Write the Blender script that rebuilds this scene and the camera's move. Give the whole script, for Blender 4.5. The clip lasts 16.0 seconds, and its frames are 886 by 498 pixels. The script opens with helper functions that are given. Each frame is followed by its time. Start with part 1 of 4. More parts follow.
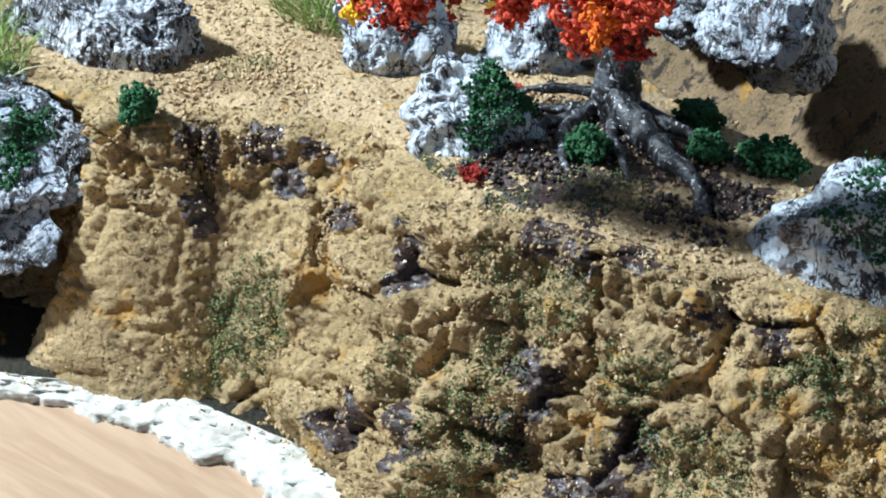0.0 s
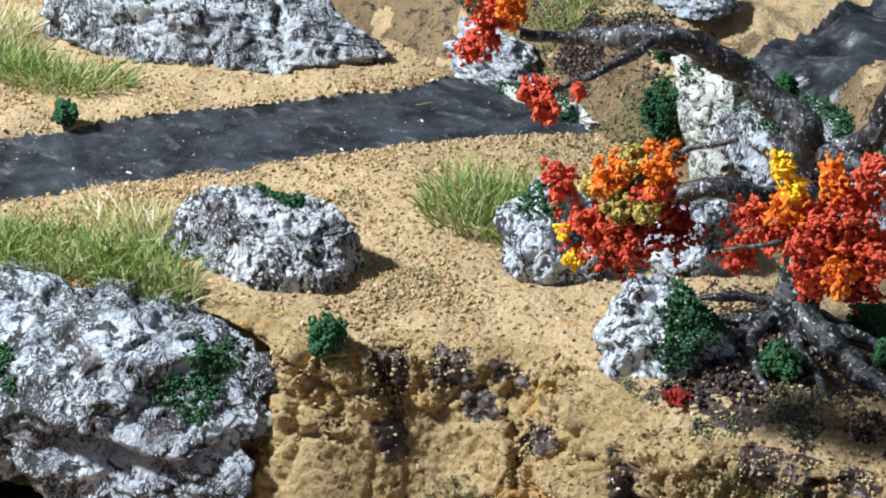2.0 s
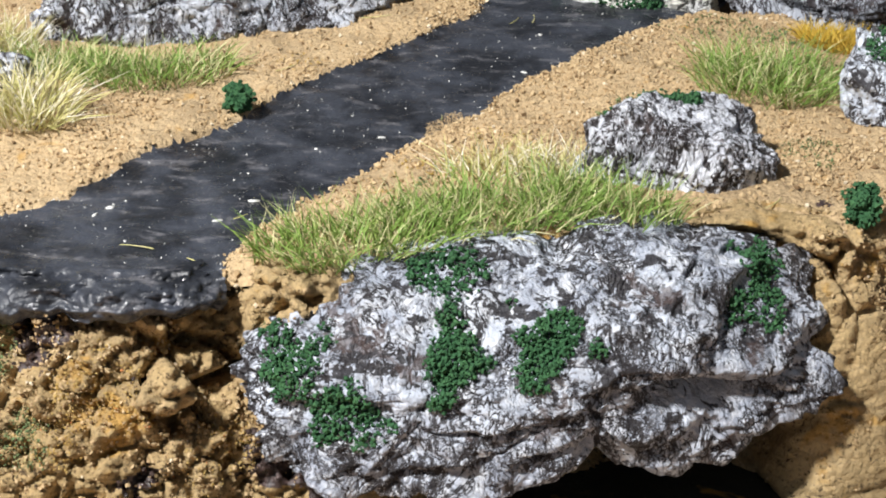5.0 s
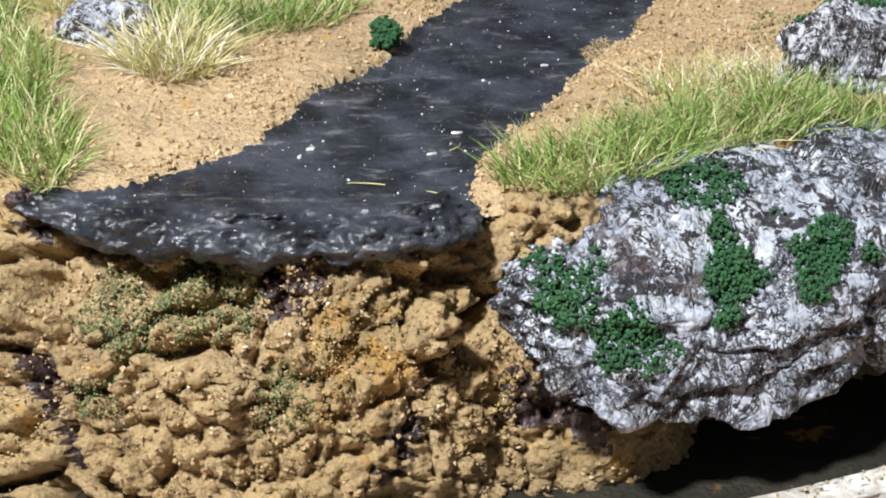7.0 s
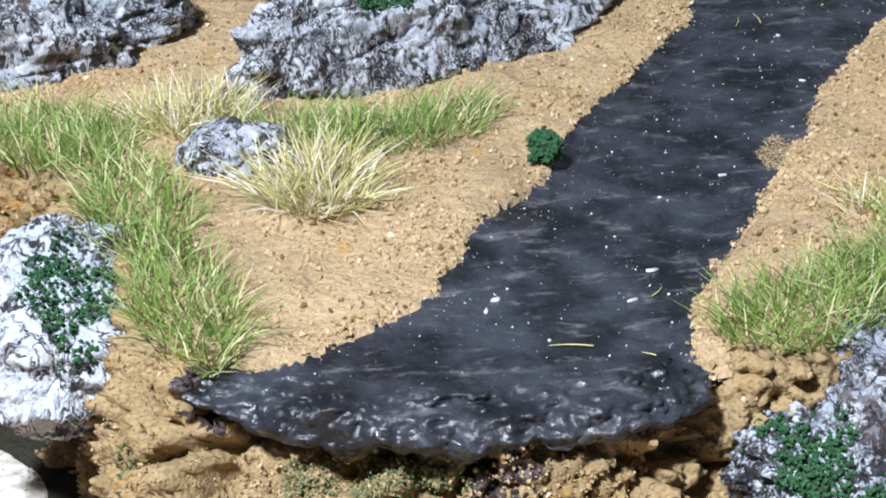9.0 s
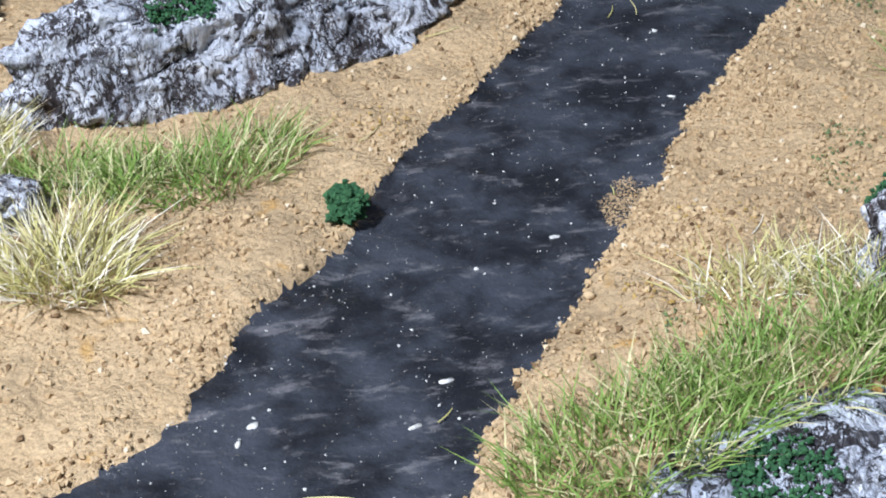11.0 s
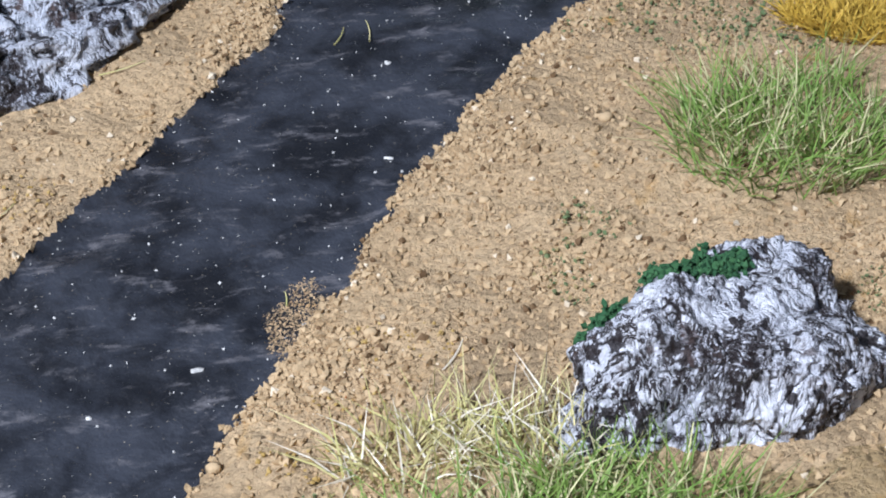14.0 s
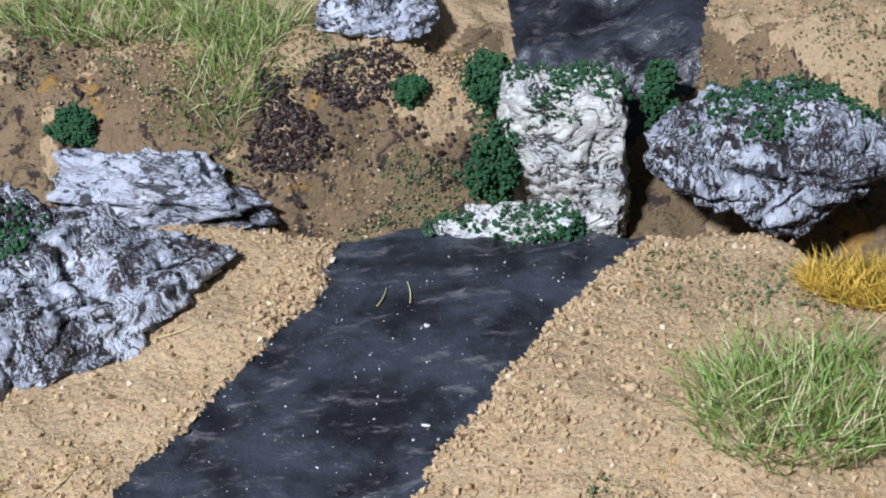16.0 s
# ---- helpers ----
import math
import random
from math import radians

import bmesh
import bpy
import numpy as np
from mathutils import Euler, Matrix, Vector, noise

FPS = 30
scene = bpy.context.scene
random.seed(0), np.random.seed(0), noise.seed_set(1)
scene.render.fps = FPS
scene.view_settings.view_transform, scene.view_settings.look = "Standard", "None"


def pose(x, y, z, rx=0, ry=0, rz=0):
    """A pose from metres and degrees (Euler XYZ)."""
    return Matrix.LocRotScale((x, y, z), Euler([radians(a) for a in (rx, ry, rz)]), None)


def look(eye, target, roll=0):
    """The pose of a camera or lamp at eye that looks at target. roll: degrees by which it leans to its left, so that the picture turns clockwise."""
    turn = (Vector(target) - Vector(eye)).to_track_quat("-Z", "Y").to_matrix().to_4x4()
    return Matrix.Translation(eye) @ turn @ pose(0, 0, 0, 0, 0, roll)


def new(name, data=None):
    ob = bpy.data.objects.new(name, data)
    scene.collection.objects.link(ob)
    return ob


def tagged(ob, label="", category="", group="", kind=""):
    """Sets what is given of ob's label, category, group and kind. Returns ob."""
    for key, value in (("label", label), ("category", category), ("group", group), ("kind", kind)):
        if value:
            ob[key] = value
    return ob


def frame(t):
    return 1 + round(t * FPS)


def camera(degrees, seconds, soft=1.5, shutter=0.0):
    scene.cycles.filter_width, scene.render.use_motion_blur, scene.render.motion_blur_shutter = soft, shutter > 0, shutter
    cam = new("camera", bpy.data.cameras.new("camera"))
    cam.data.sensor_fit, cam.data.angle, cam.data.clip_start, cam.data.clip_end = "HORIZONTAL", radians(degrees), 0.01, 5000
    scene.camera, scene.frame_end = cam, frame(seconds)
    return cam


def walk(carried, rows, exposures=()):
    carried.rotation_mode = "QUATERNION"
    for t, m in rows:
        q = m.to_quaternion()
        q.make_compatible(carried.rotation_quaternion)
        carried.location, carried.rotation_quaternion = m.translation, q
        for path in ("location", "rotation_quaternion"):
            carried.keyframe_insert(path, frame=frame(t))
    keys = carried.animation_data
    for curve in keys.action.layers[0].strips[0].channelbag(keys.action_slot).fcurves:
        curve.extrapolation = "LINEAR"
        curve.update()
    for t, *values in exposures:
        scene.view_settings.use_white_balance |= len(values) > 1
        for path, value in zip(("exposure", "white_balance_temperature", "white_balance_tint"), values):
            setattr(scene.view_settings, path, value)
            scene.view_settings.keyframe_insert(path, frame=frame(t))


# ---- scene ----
# ---- camera ----
cam = camera(26.29, 16.0, soft=1.9)
EXPOSURES = [(0.0, 0.54, 5400, -1), (1.5, 0.50, 5450, -1), (2.3, 0.20, 6200, 7), (3.0, 0.14, 6300, 9), (5.5, 0.06, 6450, 10), (8.0, -0.06, 5950, 9),
             (10.5, -0.06, 5600, 11), (13.0, -0.19, 5850, 14), (14.5, -0.17, 5450, 14), (16.0, -0.11, 5600, 14)]
walk(cam, [
    (0.0, look((0.4201, -0.2917, 0.1754), (0.3076, -0.1553, 0.0819), 2.11)),
    (0.5, look((0.4094, -0.2969, 0.1831), (0.2964, -0.1610, 0.0895), 1.68)),
    (1.0, look((0.4020, -0.2984, 0.1947), (0.2871, -0.1636, 0.1018), 0.98)),
    (1.5, look((0.3996, -0.2996, 0.2051), (0.2836, -0.1649, 0.1134), 0.71)),
    (2.0, look((0.3625, -0.3244, 0.2127), (0.2570, -0.1797, 0.1236), 0.95)),
    (2.5, look((0.2826, -0.3699, 0.2109), (0.2026, -0.2082, 0.1247), 1.64)),
    (3.0, look((0.2060, -0.3977, 0.2049), (0.1489, -0.2252, 0.1213), 1.91)),
    (3.2, look((0.1780, -0.4039, 0.2043), (0.1287, -0.2288, 0.1213), 1.90)),
    (5.3, look((0.0211, -0.4159, 0.1648), (0.0253, -0.2353, 0.0790), 1.25)),
    (5.5, look((0.0108, -0.4147, 0.1615), (0.0196, -0.2342, 0.0758), 1.28)),
    (6.0, look((-0.0098, -0.4126, 0.1545), (0.0056, -0.2328, 0.0683), 1.07)),
    (6.5, look((-0.0474, -0.4035, 0.1472), (-0.0239, -0.2240, 0.0621), 1.12)),
    (7.0, look((-0.0676, -0.3975, 0.1459), (-0.0410, -0.2184, 0.0609), 0.93)),
    (7.5, look((-0.0913, -0.3908, 0.1538), (-0.0621, -0.2120, 0.0692), 0.60)),
    (8.0, look((-0.1081, -0.3806, 0.1573), (-0.0751, -0.2023, 0.0729), -0.06)),
    (8.2, look((-0.1090, -0.3738, 0.1571), (-0.0755, -0.1955, 0.0729), -0.40)),
    (10.3, look((-0.0719, -0.2819, 0.1716), (-0.0463, -0.1103, 0.0720), -1.46)),
    (10.5, look((-0.0657, -0.2771, 0.1737), (-0.0399, -0.1065, 0.0726), -1.42)),
    (11.0, look((-0.0484, -0.2736, 0.1725), (-0.0221, -0.1049, 0.0683), -1.67)),
    (11.5, look((-0.0299, -0.2720, 0.1724), (-0.0025, -0.1052, 0.0655), -1.74)),
    (12.0, look((-0.0190, -0.2631, 0.1707), (0.0100, -0.0981, 0.0616), -1.60)),
    (12.5, look((-0.0024, -0.2449, 0.1700), (0.0271, -0.0816, 0.0582), -1.46)),
    (13.0, look((0.0052, -0.2166, 0.1545), (0.0348, -0.0551, 0.0402), -1.42)),
    (13.5, look((0.0156, -0.1997, 0.1586), (0.0443, -0.0391, 0.0430), -1.50)),
    (14.0, look((0.0142, -0.2025, 0.1638), (0.0420, -0.0413, 0.0488), -1.51)),
    (14.5, look((0.0073, -0.2093, 0.1697), (0.0340, -0.0461, 0.0573), -1.59)),
    (15.0, look((0.0086, -0.2084, 0.1759), (0.0340, -0.0427, 0.0668), -1.85)),
    (15.5, look((0.0147, -0.2083, 0.1861), (0.0389, -0.0401, 0.0805), -2.13)),
    (16.0, look((0.0172, -0.2066, 0.1918), (0.0412, -0.0366, 0.0893), -2.10)),
], EXPOSURES)

U = 0.1          # the plan below is in decimetres


# ---- world and light ----
world = bpy.data.worlds.new("room")
scene.world = world
world.use_nodes = True
world.node_tree.nodes["Background"].inputs[0].default_value = (0.78, 0.86, 1.0, 1)
world.node_tree.nodes["Background"].inputs[1].default_value = 0.135
lamp_data = bpy.data.lights.new("room_lamp", "AREA")
lamp_data.shape, lamp_data.size, lamp_data.energy, lamp_data.color = "DISK", 0.085, 16.5, (1.0, 0.985, 0.965)
room_lamp = new("room_lamp", lamp_data)
room_lamp.matrix_world = look((-0.37, -0.42, 0.67), (0.05, 0.0, 0.0))


# ---- numeric helpers ----
def lattice(ix, iy, iz):
    n = (ix * 374761393 + iy * 668265263 + iz * 1274126177) & 0xFFFFFFFF
    n = ((n ^ (n >> 13)) * 1103515245) & 0xFFFFFFFF
    n = ((n ^ (n >> 16)) * 2246822519) & 0xFFFFFFFF
    return ((n ^ (n >> 15)) & 0xFFFF) / 32767.5 - 1.0


def vnoise(p):
    p = np.asarray(p, float)
    i = np.floor(p).astype(np.int64)
    f = p - i
    f = f * f * f * (f * (f * 6 - 15) + 10)
    x, y, z = i[:, 0], i[:, 1], i[:, 2]
    out = 0
    for dx in (0, 1):
        wx = f[:, 0] if dx else 1 - f[:, 0]
        for dy in (0, 1):
            wy = f[:, 1] if dy else 1 - f[:, 1]
            for dz in (0, 1):
                wz = f[:, 2] if dz else 1 - f[:, 2]
                out = out + wx * wy * wz * lattice(x + dx, y + dy, z + dz)
    return out


def fbm(p, octaves=4, gain=0.5):
    out, a, q = 0, 1.0, np.asarray(p, float)
    for k in range(octaves):
        out = out + a * vnoise(q + 17.3 * k)
        q, a = q * 2.03, a * gain
    return out


def ridged(p, octaves=4, gain=0.5):
    out, a, q = 0, 1.0, np.asarray(p, float)
    for k in range(octaves):
        out = out + a * (1 - 2 * np.abs(vnoise(q + 9.1 * k)))
        q, a = q * 2.07, a * gain
    return out


def scatter_code(c, seed):
    n = (c[..., 0] * 374761393 + c[..., 1] * 668265263 + c[..., 2] * 1274126177 + seed * 1442695041) & 0xFFFFFFFF
    n = ((n ^ (n >> 13)) * 1103515245) & 0xFFFFFFFF
    n = ((n ^ (n >> 16)) * 2246822519) & 0xFFFFFFFF
    return n ^ (n >> 15)


def crumple(p, cell, seed, amount=1.0, flow=(1, 1, 1)):
    """Tilted facets of about the given size over the points: how far each point is pushed, and how near it is to a joint."""
    seed = int(seed)
    w = (p + 0.30 * cell * vnoise(p / cell * 1.1 + seed)[:, None] * np.array([1, -1, 1])) / (cell * np.array(flow)) + 50
    near_cells = np.array([(a, b, c) for a in (-1, 0, 1) for b in (-1, 0, 1) for c in (-1, 0, 1)], np.int64)
    push, joint = np.zeros(len(p)), np.zeros(len(p))
    for k in range(0, len(p), 20000):
        q = w[k:k + 20000]
        c = np.floor(q).astype(np.int64)[:, None] + near_cells[None]
        n = scatter_code(c, seed)
        s = c + np.stack([n & 1023, (n >> 10) & 1023, (n >> 20) & 1023], -1) / 1023.0
        d = ((q[:, None] - s) ** 2).sum(-1)
        near = np.argpartition(d, 3, axis=1)[:, :3]
        dn = np.take_along_axis(d, near, 1)
        o = np.sort(dn, axis=1)
        joint[k:k + 20000] = np.sqrt(o[:, 1]) - np.sqrt(o[:, 0])
        g = np.exp(-(dn - o[:, :1]) / 0.10)
        g /= g.sum(1)[:, None]
        cn, sn = np.take_along_axis(c, near[:, :, None], 1), np.take_along_axis(s, near[:, :, None], 1)
        n = scatter_code(cn, seed + 77)
        tilt = (np.stack([n & 1023, (n >> 10) & 1023, (n >> 20) & 1023], -1) / 511.5 - 1) * 0.75
        off = ((scatter_code(cn, seed + 191) & 1023) / 511.5 - 1) * 0.38
        push[k:k + 20000] = (g * (off + ((q[:, None] - sn) * tilt).sum(-1))).sum(1)
    return push * cell * amount, joint


def smooth(a, b, x):
    t = np.clip((x - a) / (b - a), 0, 1)
    return t * t * (3 - 2 * t)


def line_y(points, x):
    q = np.array(points)
    return np.interp(x, q[:, 0], q[:, 1])


def curve_through(points, step):
    """Points every step along a rounded line through the given ones."""
    p = np.array(points, float)
    d = np.r_[0, np.cumsum(np.linalg.norm(np.diff(p, axis=0), axis=1))]
    s = np.linspace(0, d[-1], int(d[-1] / step) + 1)
    m = np.gradient(p, d, axis=0)
    k = np.clip(np.searchsorted(d, s, side="right") - 1, 0, len(d) - 2)
    hh = (d[k + 1] - d[k])[:, None]
    t = ((s - d[k])[:, None]) / hh
    return ((2 * t**3 - 3 * t**2 + 1) * p[k] + (t**3 - 2 * t**2 + t) * hh * m[k]
            + (-2 * t**3 + 3 * t**2) * p[k + 1] + (t**3 - t**2) * hh * m[k + 1])


def inside(poly, x, y):
    q = np.array(poly)
    odd = np.zeros(len(x), bool)
    for (x0, y0), (x1, y1) in zip(q, np.roll(q, -1, 0)):
        if y0 != y1:
            odd ^= ((y0 > y) != (y1 > y)) & (x < (x1 - x0) * (y - y0) / (y1 - y0) + x0)
    return odd


def line_distance(line, x, y):
    q = np.array(line)
    best = np.full(len(x), 1e9)
    for (x0, y0), (x1, y1) in zip(q[:-1], q[1:]):
        dx, dy = x1 - x0, y1 - y0
        t = np.clip(((x - x0) * dx + (y - y0) * dy) / (dx * dx + dy * dy + 1e-12), 0, 1)
        best = np.minimum(best, np.hypot(x - x0 - t * dx, y - y0 - t * dy))
    return best


# ---- mesh helpers ----
def mesh_from(name, verts, faces, soft=True):
    """A mesh from arrays in decimetres; faces: one array of triangles or quads, or several."""
    me = bpy.data.meshes.new(name)
    verts = np.asarray(verts, np.float32) * U
    groups = faces if isinstance(faces, (list, tuple)) else [faces]
    groups = [np.asarray(g, np.int32) for g in groups if len(g)]
    loops = np.concatenate([g.ravel() for g in groups])
    sizes = np.concatenate([np.full(len(g), g.shape[1], np.int32) for g in groups])
    me.vertices.add(len(verts))
    me.vertices.foreach_set("co", verts.ravel())
    me.loops.add(len(loops))
    me.loops.foreach_set("vertex_index", loops)
    me.polygons.add(len(sizes))
    me.polygons.foreach_set("loop_start", np.r_[0, np.cumsum(sizes)[:-1]].astype(np.int32))
    me.polygons.foreach_set("loop_total", sizes)
    me.polygons.foreach_set("use_smooth", np.full(len(sizes), soft))
    me.update(calc_edges=True)
    me.validate()
    return me


def thing(name, at, label, category, group="", kind=""):
    """An empty at the base of a thing."""
    ob = new(name)
    ob.empty_display_size = 0.01
    ob.location = Vector(at) * U
    return tagged(ob, label, category, group, kind)


def part(name, verts, faces, material, parent=None, label="", soft=True):
    """One mesh, from plan coordinates; under a parent its origin is the parent's."""
    verts = np.asarray(verts, float)
    base = np.zeros(3)
    if parent is not None:
        up = parent
        while up is not None:
            base = base + np.array(up.location) / U
            up = up.parent
    me = mesh_from(name, verts - base, faces, soft)
    me.materials.append(material)
    ob = new(name, me)
    if parent is not None:
        ob.parent = parent
    if label:
        ob["label"] = label
    return ob


def single(name, verts, faces, material, label, category, group="", kind="", soft=True, at=None):
    verts = np.asarray(verts, float)
    base = np.array(at if at is not None else (0, 0, 0), float)
    me = mesh_from(name, verts - base, faces, soft)
    me.materials.append(material)
    ob = new(name, me)
    ob.location = Vector(base) * U
    return tagged(ob, label, category, group, kind)


def sheet_faces(rows, cols, closed=False):
    i, j = np.meshgrid(np.arange(rows - 1), np.arange(cols if closed else cols - 1), indexing="ij")
    a, b = i * cols + j, i * cols + (j + 1) % cols
    return np.stack([a, b, b + cols, a + cols], -1).reshape(-1, 4)


def turns(n, rng):
    q = rng.normal(size=(n, 4))
    q /= np.linalg.norm(q, axis=1)[:, None]
    w, x, y, z = q.T
    return np.stack([1 - 2 * (y * y + z * z), 2 * (x * y - z * w), 2 * (x * z + y * w),
                     2 * (x * y + z * w), 1 - 2 * (x * x + z * z), 2 * (y * z - x * w),
                     2 * (x * z - y * w), 2 * (y * z + x * w), 1 - 2 * (x * x + y * y)], -1).reshape(n, 3, 3)


OCTA = np.array([(1, 0, 0), (-1, 0, 0), (0, 1, 0), (0, -1, 0), (0, 0, 1), (0, 0, -1)], float)
OCTA_F = np.array([(0, 2, 4), (2, 1, 4), (1, 3, 4), (3, 0, 4), (2, 0, 5), (1, 2, 5), (3, 1, 5), (0, 3, 5)])


def bits(places, sizes, rng, squash=0.75):
    """Small uneven lumps, one at each place."""
    n = len(places)
    shape = OCTA[None] * rng.uniform(0.55, 1.25, (n, 6, 1))
    shape[:, :, 2] *= squash
    v = np.einsum("nij,nkj->nki", turns(n, rng), shape) * np.asarray(sizes)[:, None, None] + np.asarray(places)[:, None]
    return v.reshape(-1, 3), (OCTA_F[None] + 6 * np.arange(n)[:, None, None]).reshape(-1, 3)


def ball(level):
    bm = bmesh.new()
    bmesh.ops.create_icosphere(bm, subdivisions=level, radius=1)
    v = np.array([q.co[:] for q in bm.verts])
    f = np.array([[q.index for q in t.verts] for t in bm.faces])
    bm.free()
    return v, f


BALL = {k: ball(k) for k in (2, 6, 7)}


def tube(path, radii, sides=10, rough=0.0, seed=0.0):
    """A rounded limb along a path."""
    p = np.array(path, float)
    r = np.interp(np.linspace(0, 1, len(p)), np.linspace(0, 1, len(radii)), radii)
    d = np.gradient(p, axis=0)
    d /= np.linalg.norm(d, axis=1)[:, None] + 1e-9
    side = np.cross(d, (0.31, 0.22, 0.92))
    side /= np.linalg.norm(side, axis=1)[:, None] + 1e-9
    over = np.cross(d, side)
    a = np.linspace(0, 2 * np.pi, sides, endpoint=False)
    ring = side[:, None] * np.cos(a)[None, :, None] + over[:, None] * np.sin(a)[None, :, None]
    v = (p[:, None] + ring * r[:, None, None]).reshape(-1, 3)
    if rough:
        k = 1 + rough * fbm(v * 30 + seed, 3)
        v = (p[:, None] + ring * (r[:, None] * k.reshape(len(p), sides))[:, :, None]).reshape(-1, 3)
    f = sheet_faces(len(p), sides, True)
    caps = np.array([[0, i, i + 1] for i in range(1, sides - 1)] + [[(len(p) - 1) * sides + q for q in (0, i + 1, i)] for i in range(1, sides - 1)])
    return v, [f, caps]



# ---- materials ----
class Mat:
    """Builds a node material step by step, in world coordinates."""

    def __init__(self, name, rough=0.8, spec=0.4):
        self.m = bpy.data.materials.new(name)
        self.m.use_nodes = True
        self.n, self.l = self.m.node_tree.nodes, self.m.node_tree.links
        self.b = self.n["Principled BSDF"]
        self.b.inputs["Roughness"].default_value = rough
        self.b.inputs["Specular IOR Level"].default_value = spec
        self.geo = self.n.new("ShaderNodeNewGeometry")

    def put(self, value, socket):
        if isinstance(value, (int, float)):
            socket.default_value = value
        elif isinstance(value, tuple):
            socket.default_value = (*value, 1) if len(value) == 3 else value
        else:
            self.l.new(value, socket)

    def noise(self, scale, detail=4, rough=0.55, distort=0.0, stretch=None):
        k = self.n.new("ShaderNodeTexNoise")
        k.inputs["Scale"].default_value, k.inputs["Detail"].default_value = scale, detail
        k.inputs["Roughness"].default_value, k.inputs["Distortion"].default_value = rough, distort
        where = self.geo.outputs["Position"]
        if stretch:
            mp = self.n.new("ShaderNodeMapping")
            mp.inputs["Scale"].default_value = stretch[:3]
            if len(stretch) > 3:
                mp.inputs["Rotation"].default_value = (0, 0, stretch[3])
            self.l.new(where, mp.inputs["Vector"])
            where = mp.outputs[0]
        self.l.new(where, k.inputs["Vector"])
        return k.outputs[0]

    def cells(self, scale, feature="F1"):
        k = self.n.new("ShaderNodeTexVoronoi")
        k.feature = feature
        k.inputs["Scale"].default_value = scale
        self.l.new(self.geo.outputs["Position"], k.inputs["Vector"])
        return k.outputs["Distance"]

    def ramp(self, value, a, b, low=0.0, high=1.0):
        k = self.n.new("ShaderNodeMapRange")
        k.interpolation_type = "SMOOTHSTEP"
        self.put(value, k.inputs[0])
        for q, w in zip(k.inputs[1:5], (a, b, low, high)):
            q.default_value = w
        return k.outputs[0]

    def sum(self, a, b, op="ADD"):
        k = self.n.new("ShaderNodeMath")
        k.operation = op
        self.put(a, k.inputs[0]), self.put(b, k.inputs[1])
        return k.outputs[0]

    def mix(self, f, a, b, blend="MIX"):
        k = self.n.new("ShaderNodeMix")
        k.data_type, k.blend_type = "RGBA", blend
        self.put(f, k.inputs[0]), self.put(a, k.inputs[6]), self.put(b, k.inputs[7])
        return k.outputs[2]

    def island(self):
        return self.geo.outputs["Random Per Island"]

    def colour(self, c):
        self.put(c, self.b.inputs["Base Color"])
        return self

    def rough(self, c):
        self.put(c, self.b.inputs["Roughness"])
        return self

    def bump(self, height, depth, strength=1.0):
        k = self.n.new("ShaderNodeBump")
        k.inputs["Strength"].default_value, k.inputs["Distance"].default_value = strength, depth
        self.put(height, k.inputs["Height"])
        self.l.new(k.outputs[0], self.b.inputs["Normal"])
        return self


def soil_material(name, a, b, dark, dark_share=0.36, mud=None, relief=0.0010, warm=0.0):
    m = Mat(name, 0.9, 0.2)
    c = m.mix(m.ramp(m.noise(60, 5), 0.35, 0.65), a, b)
    c = m.mix(m.ramp(m.noise(1500, 2), 0.35, 0.7, 0.0, 0.75), c, tuple(v * 1.45 for v in a))
    speck = m.ramp(m.noise(900, 3, 0.65), dark_share, dark_share - 0.07)
    patch = m.ramp(m.noise(130, 3), 0.42, 0.62, 0.25, 1.0)
    c = m.mix(m.sum(speck, patch, "MULTIPLY"), c, dark)
    c = m.mix(m.ramp(m.noise(28, 5, 0.65, 0.5), 0.48, 0.66, 0, 0.5), c, tuple(v * 0.55 for v in a))
    ochre = m.ramp(m.noise(75, 3, 0.6, 0.4), 0.62 - warm, 0.72 - warm, 0, 0.6)
    c = m.mix(ochre, c, (0.50, 0.27, 0.045))
    if mud:
        w = m.ramp(m.noise(140, 7, 0.7, 0.6), 0.54, 0.60)
        c = m.mix(w, c, mud)
        m.rough(m.ramp(w, 0, 1, 0.9, 0.45))
    h = m.sum(m.sum(m.noise(1100, 5, 0.7, 0.5), m.noise(330, 4, 0.65, 0.5)), m.sum(m.cells(620), -0.7, "MULTIPLY"))
    return m.colour(c).bump(h, relief, 0.8).m


SOIL = soil_material("sandy_soil", (0.44, 0.318, 0.18), (0.50, 0.372, 0.22), (0.14, 0.09, 0.05), 0.39)
CLIFF = soil_material("earth_bank", (0.37, 0.265, 0.13), (0.46, 0.34, 0.185), (0.09, 0.06, 0.035), 0.45, relief=0.0012, warm=0.035)
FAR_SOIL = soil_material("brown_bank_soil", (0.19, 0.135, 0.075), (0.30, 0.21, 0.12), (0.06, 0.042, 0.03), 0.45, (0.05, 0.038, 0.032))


def grain_material():
    m = Mat("soil_grains", 0.9, 0.2)
    c = m.mix(m.island(), (0.38, 0.265, 0.14), (0.53, 0.395, 0.23))
    c = m.mix(m.ramp(m.island(), 0.975, 0.98), c, (0.68, 0.58, 0.42))
    c = m.mix(m.ramp(m.island(), 0.05, 0.04), c, (0.16, 0.10, 0.05))
    return m.colour(c).bump(m.noise(2500, 3), 0.0002).m


GRAIN = grain_material()


